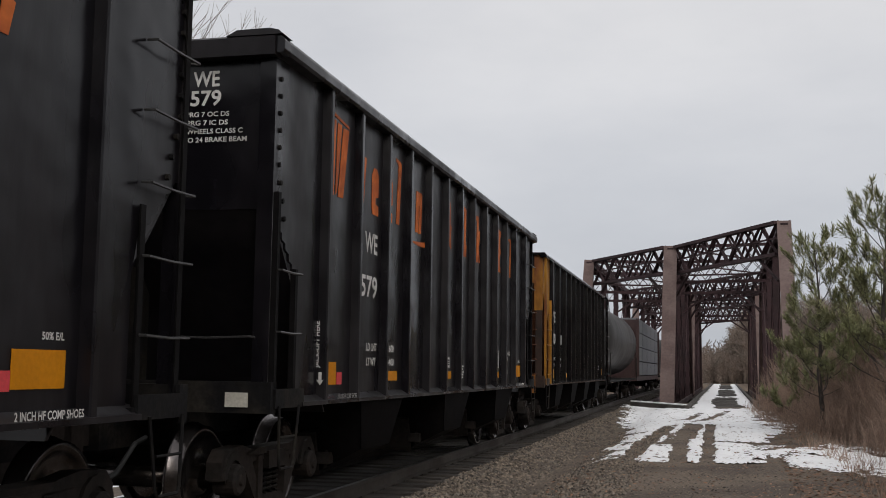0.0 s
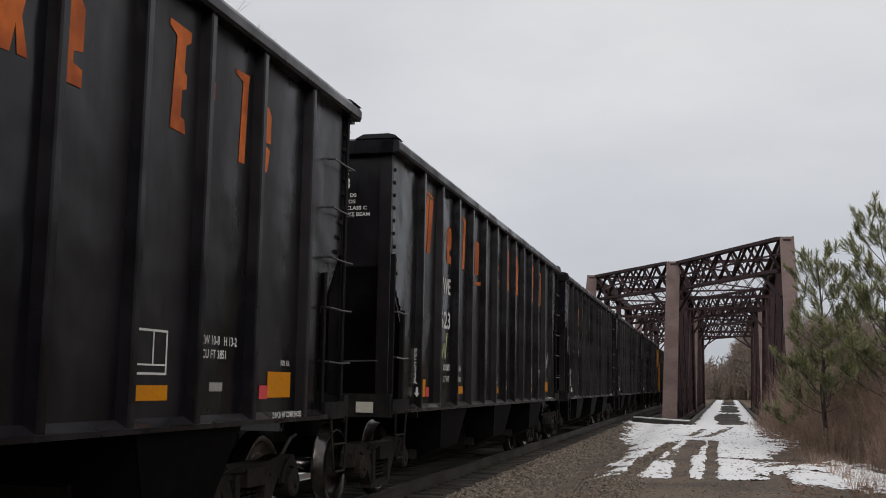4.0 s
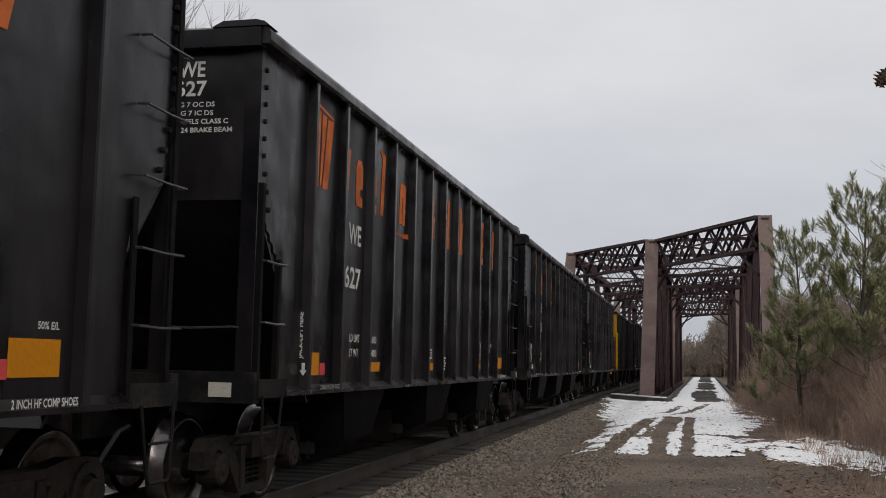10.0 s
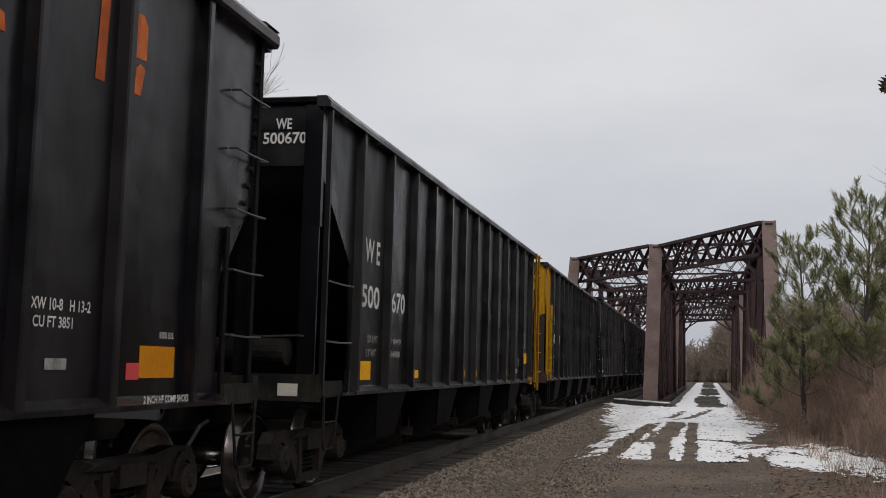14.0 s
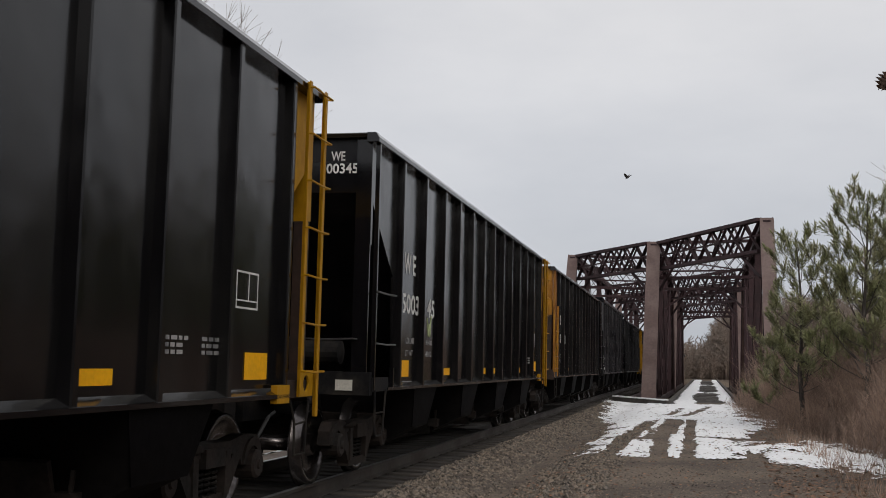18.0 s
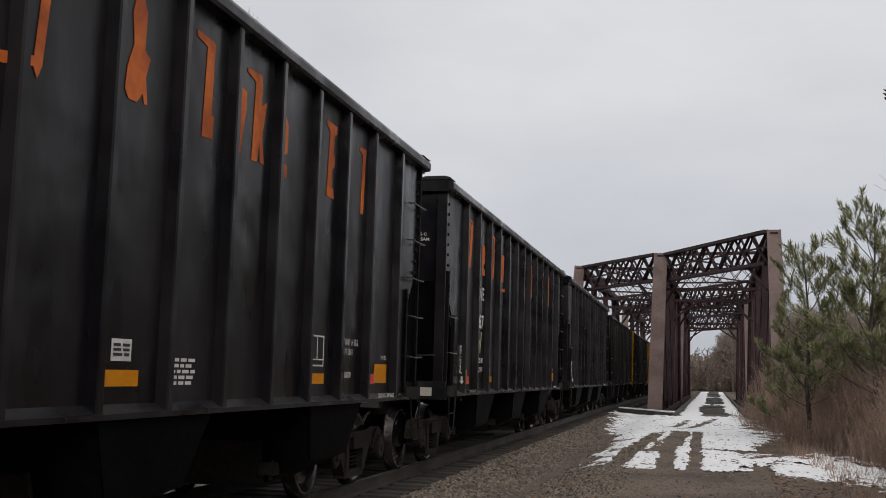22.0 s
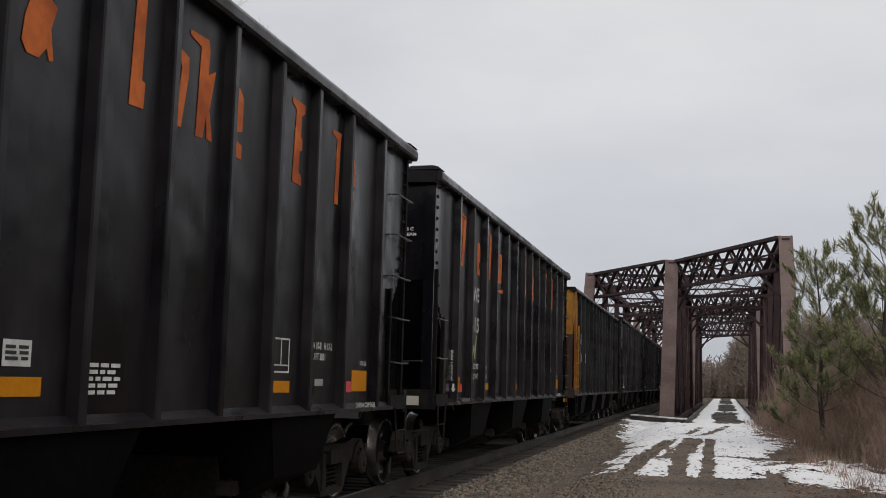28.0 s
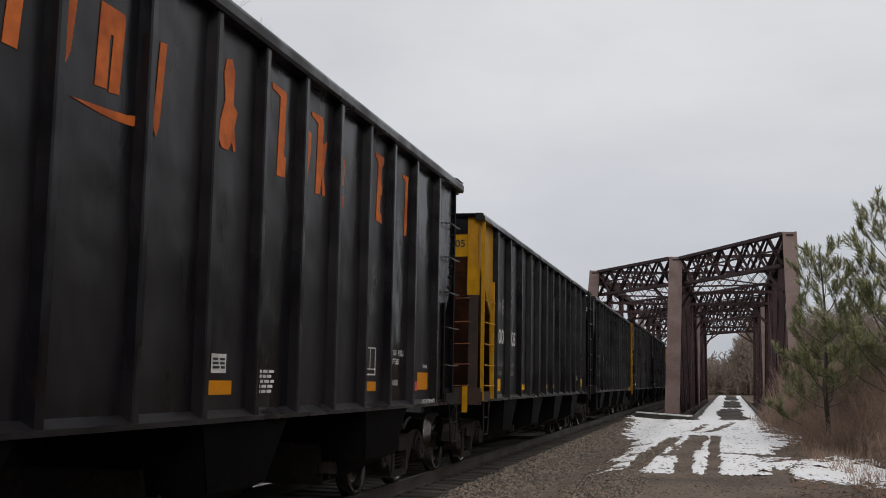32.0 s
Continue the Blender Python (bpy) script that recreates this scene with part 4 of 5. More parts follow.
        part("dead_leaf", lf, DEADLEAF, root, "curled dead brown leaf",
             at=Matrix.Translation((-1.94 + 0.03 * i, 0.80 + 0.015 * i, 3.74 - 0.015 * i)) @ Euler((0.9 + 0.5 * i, 0.9 + 0.35 * a, 2.5 + i * 0.7)).to_matrix().to_4x4())


oak()


def bird():
    root = thing("bird", "small dark bird in flight with spread wings", "bird")
    body = Shape().turned([(-0.085, 0.004), (-0.06, 0.018), (0.0, 0.027), (0.05, 0.022), (0.075, 0.014), (0.095, 0.002)], 10)
    part("body", body, FEATHER, root, smooth=True)
    part("tail", Shape().prism([(-0.08, -0.008), (-0.08, 0.008), (-0.15, 0.028), (-0.15, -0.028)], "z", -0.003, 0.003), FEATHER, root)
    wings = []
    for s in (1, -1):
        w = part("wing", Shape().prism([(0.05, 0.0), (0.045, s * 0.10), (0.0, s * 0.17), (-0.03, s * 0.16), (-0.045, s * 0.06), (-0.04, 0.0)], "z", -0.003, 0.003), FEATHER, root)
        w.matrix_parent_inverse = Matrix.Translation((0.01, s * 0.012, 0.01))
        wings.append((w, s))
    return root, wings


BIRD, WINGS = bird()


# ---------------------------------------------------------------- hopper cars
HALF = 1.56          # half width over the ribs
SHEET = HALF - 0.10  # the side sheets lie behind the ribs
KINDS = {
    # first rib, ribs on the main side sheet, where they stand, body length, top of the chord, sill, foot of the upright end sheet, car length with couplers
    "lettered": dict(first=1.27, ribs=13, at=(1.27, 2.25, 3.29, 4.24, 5.25, 6.22, 7.13, 8.03, 8.99, 9.94, 10.86, 11.84, 12.98), body=14.15, top=4.235, slope=2.76, length=15.774),
    "plain": dict(first=1.24, ribs=12, at=(1.24, 2.46, 3.66, 4.74, 5.83, 6.87, 7.88, 8.93, 9.96, 11.01, 12.08, 13.23, 14.46), body=15.15, top=4.04, slope=3.36, length=17.218),
}
SILL = 1.10


def quad_xf(y=0.0, flip=False, body=0.0):
    """Pose of pieces of the far end: turned round, so that they face forward."""
    return Matrix.Translation((0, body, 0)) @ Matrix.Rotation(math.pi, 4, "Z") if flip else Matrix.Identity(4)


def hopper(kind, near, far, name_label):
    """near, far: paint of the two ends. Local y = 0 at the rear end sheet, rails at z = 0."""
    k = KINDS[kind]
    body, top, sl = k["body"], k["top"], k["slope"]
    paint = BLACK if kind == "lettered" else BLACK_WORN if BLACK_WORN in (near, far) else BLACK_PLAIN
    car = thing("hopper_car", name_label, "railway car", group="cars of the coal train")
    r0 = k["first"]
    rN = k["at"][k["ribs"] - 1]
    chord_h = 0.15 if kind == "lettered" else 0.11

    for sx in (1, -1):
        s = Shape().box(SHEET * sx - 0.012, SHEET * sx + 0.012, r0, rN, SILL, top - 0.05)
        side = part("side_sheet", s, paint, car, key=f"{kind}side{sx}")
        rib = Shape().prism([(SHEET - 0.02, -0.062), (HALF - 0.010, -0.044), (HALF, -0.030), (HALF, 0.030), (HALF - 0.010, 0.044), (SHEET - 0.02, 0.062)],
                            "z", SILL + 0.02, top - chord_h)
        for y in k["at"]:
            part("rib", rib, paint, side, at=Matrix.Translation((0, y, 0)) @ (Matrix.Identity(4) if sx > 0 else Matrix.Rotation(math.pi, 4, "Z")),
                 key=f"{kind}rib")
        z0, z1 = top - chord_h, top
        if kind == "lettered":
            prof = [(SHEET - 0.04, z0), (HALF + 0.015, z0), (HALF + 0.03, z0 + 0.03), (HALF + 0.03, z1 - 0.05), (HALF + 0.01, z1 - 0.015), (HALF - 0.03, z1), (SHEET - 0.04, z1)]
        else:
            prof = [(SHEET - 0.02, z0), (HALF + 0.025, z0), (HALF + 0.025, z0 + 0.05), (HALF - 0.02, z1), (SHEET - 0.02, z1)]
        ov = 0.10
        part("top_chord", Shape().prism([(a * sx, b) for a, b in prof], "y", -ov, body + ov), paint, car, key=f"{kind}chord{sx}")
        part("side_sill", Shape().prism([(a * sx, b) for a, b in ((SHEET - 0.03, SILL + 0.10), (HALF - 0.01, SILL + 0.025), (HALF + 0.01, SILL + 0.02), (HALF + 0.01, SILL - 0.015), (SHEET - 0.03, SILL - 0.03))],
                                       "y", 0.62, body - 0.62), paint, car, key=f"{kind}sill{sx}")

    for far_end, col in ((False, near), (True, far)):
        xf = quad_xf(0, far_end, body)
        dark = col is not paint
        under = RUST if col in (YELLOW, RUST_YELLOW) else paint
        tilt = (sl - 1.0) / 1.22 if kind == "lettered" else (sl - 1.0) / 0.80
        # end sheet and slope sheet
        part("end_sheet", Shape().box(-SHEET, SHEET, 0.02, 0.05, sl, top - 0.05), paint if kind == "lettered" or not dark else col, car, at=xf, key=f"{kind}end")
        slope = Shape().prism([(0.03, sl), (0.06, sl), (tilt + 0.06, 1.0), (tilt + 0.03, 1.0)], "x", -SHEET, SHEET)
        part("slope_sheet", slope, under, car, at=xf, key=f"{kind}slope")
        top_end = Shape().prism([(-0.14, top - 0.02), (-0.12, top - 0.17), (0.05, top - 0.17), (0.05, top + 0.005), (-0.10, top + 0.005)], "x", -HALF + 0.05, HALF - 0.05)
        if kind == "lettered":
            for sx in (-1, 1):
                top_end.prism([(sx * (HALF - 0.50), top), (sx * (HALF + 0.02), top), (sx * (HALF - 0.02), top + 0.035), (sx * (HALF - 0.10), top + 0.055), (sx * (HALF - 0.40), top + 0.05)], "y", -0.13, 0.10)
        if kind == "plain":
            top_end = Shape().prism([(-0.09, top - 0.01), (-0.08, top - 0.055), (0.05, top - 0.055), (0.05, top + 0.005), (-0.06, top + 0.005)], "x", -HALF + 0.02, HALF - 0.02)
        part("end_chord", top_end, paint, car, at=xf, key=f"{kind}endchord")
        if kind == "plain":
            part("end_band", Shape().box(-SHEET + 0.1, SHEET - 0.1, 0.008, 0.02, 3.72, top - 0.05), BLACK_PLAIN, car, at=xf, key="band")
        for sx in (1, -1):
            # the triangular ends of the side sheets
            run = (body - rN if far_end else r0) + 0.02
            zl = max(SILL, sl - run * (1.22 if kind == "lettered" else 0.80) * 0.98)
            if kind == "lettered":
                poly = [(0.02, top - 0.1), (0.02, sl)]
                steps = 7
                for i in range(steps):
                    yy = 0.02 + (0.62) * i / steps
                    zz = sl - (yy - 0.02) * 0.95
                    poly += [(yy + 0.05, zz - 0.01), (yy + 0.06, zz - 0.07)]
                poly += [(0.66, 2.0), (0.66, SILL), (run, SILL), (run, top - 0.1)]
            else:
                poly = [(0.02, top - 0.1), (0.02, sl - 0.06), (1.06, sl - 0.90), (1.06, 2.2), (1.16, SILL), (run, SILL), (run, top - 0.1)]
            if kind == "plain" and far_end:
                # only the last stretch carries the end's paint
                rest = [(0.44, top - 0.1), (0.44, sl - 0.40), (0.64, sl - 0.56), (0.64, 2.2), (0.68, SILL), (run, SILL), (run, top - 0.1)]
                part("side_rest_panel", Shape().prism(rest, "x", sx * (SHEET + 0.012), sx * (SHEET - 0.012)), paint, car, at=xf, key=f"plainrest{sx}")
                poly = [(0.02, top - 0.1), (0.02, sl - 0.06), (0.44, sl - 0.40), (0.44, top - 0.1)]
            part("side_end_panel", Shape().prism(poly, "x", sx * (SHEET + 0.012), sx * (SHEET - 0.012)), col, car, at=xf, key=f"{kind}panel{sx}{far_end}")
            if kind == "lettered":
                for i in range(9):
                    b = Shape().bar((sx * (SHEET + 0.012), 0, 0), (sx * (SHEET + 0.04), 0, 0), 0.045, n=6)
                    part("bolt", b, STEEL_DARK, car, at=xf @ Matrix.Translation((0, 0.10 + (0.0 if i < 6 else 0.05 * (i - 5)), 3.9 - 0.15 * i)), key=f"bolt{sx}")
            post = Shape().box(sx * (SHEET - 0.12), sx * (SHEET + 0.02), -0.012, 0.02, SILL, top - 0.15).box(sx * (SHEET + 0.005), sx * (SHEET + 0.025), -0.012, 0.075, SILL, top - 0.15)
            if kind == "plain":
                post = Shape().box(sx * (SHEET - 0.16), sx * (SHEET + 0.02), -0.012, 0.02, 2.75, top - 0.05).box(sx * (SHEET + 0.005), sx * (SHEET + 0.025), -0.012, 0.06, 2.75, top - 0.05)
                low = Shape().box(sx * (SHEET - (0.13 if dark else 0.16)), sx * (SHEET + (0.015 if dark else 0.02)), -0.012, 0.02, SILL, 2.75)
                part("corner_post_foot", low, RUST_DARK if dark else under, car, at=xf, key=f"postfoot{sx}{dark}")
            part("corner_post", post, col, car, at=xf, key=f"{kind}post{sx}")
        # end sill, platform and the draft gear
        es = Shape().box(-HALF + 0.02, HALF - 0.02, -0.06, 0.06, SILL - 0.06, SILL + 0.20).box(-HALF + 0.02, HALF - 0.02, 0.0, 0.7, SILL + 0.02, SILL + 0.06)
        for sx in (-1, 1):
            es.box(sx * (HALF - 0.03), sx * HALF, 0.0, 0.66, SILL - 0.02, SILL + 0.14)
        sill = part("end_sill", es, RUST_DARK if dark else STEEL_DARK, car, at=xf, key=f"{kind}endsill")
        if dark and kind == "plain":
            part("sill_post", Shape().box(HALF - 0.30, HALF - 0.22, -0.10, -0.06, 0.92, 1.32), col, sill, "yellow upright bar", key="sillpost")
        else:
            part("number_plate", Shape().box(HALF - 0.42, HALF - 0.22, -0.075, -0.06, SILL - 0.01, SILL + 0.11), CREAM, sill, "cream reflective plate", key="plate")
        sg = Shape().box(-0.16, 0.16, -0.35, 0.9, 0.72, 1.02).box(-0.05, 0.05, 0.05, 0.6, 1.0, 2.3)
        part("draft_sill", sg, STEEL_DARK, car, at=xf, key="draft")
        cp = Shape().box(-0.07, 0.07, -0.62, -0.3, 0.76, 0.94).box(-0.16, 0.16, -0.86, -0.58, 0.71, 1.0)
        part("coupler", cp, CASTING, car, at=xf, key=f"coupler{kind}")
        hose = Shape().pipe([(0.42, -0.05, 0.82), (0.42, -0.22, 0.78), (0.36, -0.40, 0.55), (0.26, -0.62, 0.42), (0.18, -0.78, 0.45)], 0.022)
        part("air_hose", hose, INK, car, at=xf, key="hose")
        # rungs across the end, beside the corner post
        for z in ((2.69, 2.32, 1.98, 1.66, 1.33) if dark and kind == "plain" else (1.67,)):
            rg = Shape().pipe([(SHEET - 0.10, -0.01, 0), (SHEET - 0.12, -0.07, 0.005), (SHEET - 0.5, -0.085, -0.01), (SHEET - 0.95, -0.07, 0.005), (SHEET - 0.98, 0.04, 0)], 0.010)
            part("end_handhold", rg, RUST if dark else GRABIRON, car, at=xf @ Matrix.Translation((0, 0, z)), key="endrung")
        # ladders: a short one at the right rear corner, a tall one at the front
        for sx in (1, -1):
            tall = sx < 0
            iron = col if dark else paint if kind == "plain" else CHUTE
            if kind == "plain" and tall:
                ya, yb, xa, wd = 0.03, 0.47, HALF + 0.065, 0.03
                stiles = ((ya, 0.90, top - 0.04), (yb, 1.12, top - 0.04))
                zs = [3.94 - 0.436 * i for i in range(7)]
                inn, out, y0, y1 = HALF + 0.05, HALF + 0.105, ya - 0.06, yb + 0.03
            elif kind == "plain":
                ya, yb, xa, wd = 0.04, 0.86, HALF + 0.01, 0.022
                stiles = ((ya, 1.10, 3.96), (yb, 1.10, 3.02 if dark else 1.35))
                zs = [2.68, 2.33, 1.99, 1.66, 1.34] if dark else [2.22, 1.63]
                inn, out, y0, y1 = HALF - 0.03, HALF + 0.02, ya, yb
            elif tall:
                ya, yb, xa, wd = 0.06, 0.60, SHEET + 0.05, 0.032
                stiles = ((ya, SILL, top - 0.15), (yb, SILL, 2.46))
                zs = [3.56, 3.09, 2.61, 2.13, 1.62]
                inn, out, y0, y1 = SHEET + 0.02, SHEET + 0.10, ya - 0.07, yb
            else:
                ya, yb, xa, wd = 0.02, 0.46, HALF - 0.02, 0.028
                stiles = ((ya, SILL + 0.05, 2.9), (yb, SILL + 0.05, 2.28))
                zs = [2.24, 1.72]
                inn, out, y0, y1 = SHEET + 0.01, HALF + 0.02, ya, yb + 0.03
            inn, out = sx * inn, sx * out
            for k, (yy, zb, zt) in enumerate(stiles):
                angle = [(xa, yy - wd), (xa, yy + wd), (xa - 0.012, yy + wd), (xa - 0.012, yy - wd + 0.012), (xa - 0.05, yy - wd + 0.012), (xa - 0.05, yy - wd)]
                st = part("ladder_stile", Shape().prism([(sx * x, y) for x, y in angle], "z", zb, zt), iron, car, at=xf, key=f"{kind}stile{sx}{dark}{k}")
                lo = lo if k else st
            rg = Shape().pipe([(inn, y1 - 0.01, 0), (out, y1, -0.004), (out + sx * 0.004, (y0 + y1) / 2, -0.012), (out, y0, -0.004), (inn, y0 + 0.01, 0)], 0.0105)
            for z in zs:
                part("rung", rg, col if dark else GRABIRON, lo, at=Matrix.Translation((0, 0, z)), key=f"{kind}rung{sx}")
            if kind == "plain" and tall and dark:
                # plate with a round hole under the ladder, and the box beside it
                pl = Shape()
                ring = [(0.25 + 0.075 * math.cos(math.tau * i / 16), 1.21 + 0.075 * math.sin(math.tau * i / 16)) for i in range(16)]
                rim = [(0.25 + max(-0.19, min(0.19, 0.27 * math.cos(math.tau * i / 16))), 1.21 + max(-0.12, min(0.12, 0.17 * math.sin(math.tau * i / 16)))) for i in range(16)]
                for i in range(16):
                    j = (i + 1) % 16
                    pl.prism([ring[i], rim[i], rim[j], ring[j]], "x", sx * (HALF + 0.01), sx * (HALF + 0.03))
                part("bracket_plate", pl, col, lo, "yellow bracket plate with a round hole", key=f"holeplate{sx}")
                part("bracket_box", Shape().box(sx * (HALF - 0.05), sx * (HALF + 0.01), 0.62, 0.92, 1.04, 1.20), col, lo, key=f"holebox{sx}")
            u = sx * (HALF + 0.01)
            if kind == "plain" and tall:
                st = Shape().pipe([(u, 0.60, 1.06), (u, 0.47, 0.86), (u, 0.46, 0.57), (u, 0.18, 0.57), (u, 0.16, 0.86), (u, 0.10, 1.06)], 0.012)
                st.pipe([(u, 0.47, 0.84), (u, 0.16, 0.86)], 0.010)
            else:
                st = Shape().pipe([(u, 0.06, 1.1), (u, 0.08, 0.62), (u, 0.11, 0.58), (u, 0.38, 0.58), (u, 0.41, 0.62), (u, 0.52, 1.1)], 0.013)
                st.pipe([(u, 0.08, 0.84), (u, 0.42, 0.84)], 0.011)
            part("stirrup_step", st, STEEL_DARK, car, at=xf, key=f"stirrup{kind}{sx}{tall}")

    # brake gear on the rear end: reservoir, lever, wheel
    if kind == "plain" and near is paint:
        part("brake_reservoir", lambda: Shape().add(*turned_at([(-0.45, 0.02), (-0.42, 0.14), (0.42, 0.14), (0.45, 0.02)], 14, (0.62, 0.42, 1.52))), STEEL_DARK, car, key="tank")
    wheel = Shape()
    for i in range(12):
        a, b = math.tau * i / 12, math.tau * (i + 1) / 12
        wheel.bar((-0.7 + 0.26 * math.cos(a), -0.12, 2.5 + 0.26 * math.sin(a)), (-0.7 + 0.26 * math.cos(b), -0.12, 2.5 + 0.26 * math.sin(b)), 0.03, n=5)
        if i % 3 == 0:
            wheel.bar((-0.7, -0.1, 2.5), (-0.7 + 0.26 * math.cos(a), -0.12, 2.5 + 0.26 * math.sin(a)), 0.02, n=4)
    wheel.bar((-0.7, -0.12, 2.5), (-0.7, 0.4, 2.5), 0.04, n=5)
    part("brake_wheel", wheel, STEEL_DARK, car, key="brakewheel")

    # centre sill and the four outlet bays
    part("center_sill", Shape().box(-0.2, 0.2, 0.5, body - 0.5, 0.76, 1.06), STEEL_DARK, car, key=f"{kind}center")
    n, gap, half = (3, 3.8, 0.80) if kind == "lettered" else (4, 3.2, 0.64)
    for i in range(n):
        yc = body / 2 + gap * (i - (n - 1) / 2)
        m, g, h1 = 0.62, 0.30, 0.90
        ring0 = [(sx * (HALF - 0.05), sy * half, SILL - 0.02) for sx, sy in ((-1, -1), (1, -1), (1, 1), (-1, 1))]
        ring1 = [(sx * (HALF - 0.13), sy * half * 0.64, 0.56) for sx, sy in ((-1, -1), (1, -1), (1, 1), (-1, 1))]
        ring2 = [(sx * h1, sy * 0.34, g) for sx, sy in ((-1, -1), (1, -1), (1, 1), (-1, 1))]
        s = Shape().add(ring0 + ring1 + ring2, [(0, 1, 5, 4), (1, 2, 6, 5), (2, 3, 7, 6), (3, 0, 4, 7), (4, 5, 9, 8), (5, 6, 10, 9), (6, 7, 11, 10), (7, 4, 8, 11), (8, 9, 10, 11)])
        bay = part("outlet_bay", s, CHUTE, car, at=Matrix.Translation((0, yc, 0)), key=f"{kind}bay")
        for sx in (1, -1):
            f = Shape()
            f.v = [(sx * (HALF - 0.035), -half - 0.02, SILL), (sx * (HALF - 0.035), half + 0.02, SILL), (sx * (HALF - 0.115), half * 0.66, 0.56), (sx * (HALF - 0.115), -half * 0.66, 0.56)]
            f.v += [(x - sx * 0.014, y, z) for x, y, z in f.v]
            f.f = [(0, 1, 2, 3), (7, 6, 5, 4), (0, 4, 5, 1), (1, 5, 6, 2), (2, 6, 7, 3), (3, 7, 4, 0)]
            part("bay_side", f, SIDECHUTE, bay, key=f"{kind}bayside{sx}")
        # the floor sheet that rises to a ridge before the next bay
        if i < n - 1:
            y0, y1 = half, gap - half
            fl = Shape().prism([(y0, SILL - 0.03), ((y0 + y1) / 2, SILL + 0.75), (y1, SILL - 0.03), ((y0 + y1) / 2, SILL + 0.71)], "x", -SHEET + 0.02, SHEET - 0.02)
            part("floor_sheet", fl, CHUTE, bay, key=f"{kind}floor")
        d = Shape().prism([(-0.46, g - 0.03), (-0.50, g + 0.02), (-0.66, m + 0.10), (-0.61, m + 0.12)], "x", -h1 - 0.06, h1 + 0.06)
        d.box(h1 + 0.04, h1 + 0.20, -0.58, -0.44, 0.40, 0.52).box(-h1 - 0.20, -h1 - 0.04, -0.58, -0.44, 0.40, 0.52)
        d.bar((h1 + 0.14, -0.52, 0.35), (h1 + 0.14, -0.46, 0.66), 0.04, n=5)
        part("gate", d, CASTING, bay, key="gate")
    # trucks
    off = 1.18 if kind == "lettered" else 1.12
    for yc in (off, body - off):
        truck(car, yc)
    return car


def turned_at(profile, n, c):
    s = Shape().turned(profile, n)
    return [(x + c[0], y + c[1], z + c[2]) for x, y, z in s.v], s.f


WHEELSETS = []


def wheelset_shape():
    s = Shape()
    for sx in (1, -1):
        prof = [(0.66, 0.10), (0.675, 0.11), (0.69, 0.34), (0.675, 0.39), (0.665, 0.486), (0.69, 0.486), (0.705, 0.462), (0.795, 0.455), (0.80, 0.40), (0.775, 0.385), (0.745, 0.33),
                (0.735, 0.14), (0.80, 0.125), (0.80, 0.09)]
        s.add(*turned_at([(sx * x, r) for x, r in prof], 32, (0, 0, 0)))
        s.add(*turned_at([(sx * 0.8, 0.085), (sx * 1.10, 0.085)], 12, (0, 0, 0)))
    return s.add(*turned_at([(-0.7, 0.09), (0.7, 0.09)], 12, (0, 0, 0)))


def sideframe(sx):
    x0, x1 = sx * 0.93, sx * 1.07
    s = Shape()
    outline_top = [(-1.12, 0.62), (-1.02, 0.72), (-0.70, 0.74), (-0.45, 0.68), (0.45, 0.68), (0.70, 0.74), (1.02, 0.72), (1.12, 0.62), (1.10, 0.46), (0.98, 0.60), (0.80, 0.60), (0.68, 0.46),
                   (0.62, 0.56), (0.40, 0.585), (-0.40, 0.585), (-0.62, 0.56), (-0.68, 0.46), (-0.80, 0.60), (-0.98, 0.60), (-1.10, 0.46)]
    n = len(outline_top)
    for i in range(n // 2 - 1):
        a, b, c, d = outline_top[i], outline_top[i + 1], outline_top[n - 2 - i], outline_top[n - 1 - i]
        s.prism([a, b, c, d], "x", x0, x1)
    for e in (-1, 1):
        s.prism([(e * 0.74, 0.66), (e * 0.52, 0.66), (e * 0.28, 0.30), (e * 0.36, 0.20)], "x", x0, x1)
        s.prism([(e * 0.38, 0.62), (e * 0.28, 0.62), (e * 0.26, 0.24), (e * 0.36, 0.24)], "x", x0 - sx * 0.02, x1 + sx * 0.02)
        # journal box and roller bearing cap
        s.prism([(e * 0.72, 0.64), (e * 1.06, 0.64), (e * 1.04, 0.44), (e * 0.74, 0.44)], "x", x0, x1)
        s.add(*turned_at([(sx * 0.94, 0.135), (sx * 1.13, 0.135), (sx * 1.15, 0.11), (sx * 1.15, 0.05), (sx * 1.17, 0.04)], 14, (0, e * 0.889, 0.457)))
        # rounded pedestal over the bearing
        rim = [(e * 0.889 + 0.215 * math.cos(math.pi * (i / 8)), 0.47 + 0.235 * math.sin(math.pi * (i / 8))) for i in range(9)]
        core = [(e * 0.889 + 0.145 * math.cos(math.pi * (i / 8)), 0.47 + 0.155 * math.sin(math.pi * (i / 8))) for i in range(9)]
        for i in range(8):
            s.prism([core[i], rim[i], rim[i + 1], core[i + 1]], "x", x0 - sx * 0.015, x1 + sx * 0.025)
    s.box(min(x0, x1), max(x0, x1), -0.36, 0.36, 0.17, 0.26)
    s.prism([(-0.62, 0.655), (-0.40, 0.70), (0.40, 0.70), (0.62, 0.655), (0.40, 0.64), (-0.40, 0.64)], "x", x0 - sx * 0.02, x1 + sx * 0.03)
    return s


def spring(sx):
    r = 0.062
    pts = [(sx * 1.0 + r * math.cos(a * 0.9), r * math.sin(a * 0.9), 0.265 + 0.0066 * a) for a in range(0, 34)]
    return Shape().pipe(pts, 0.013, 4)


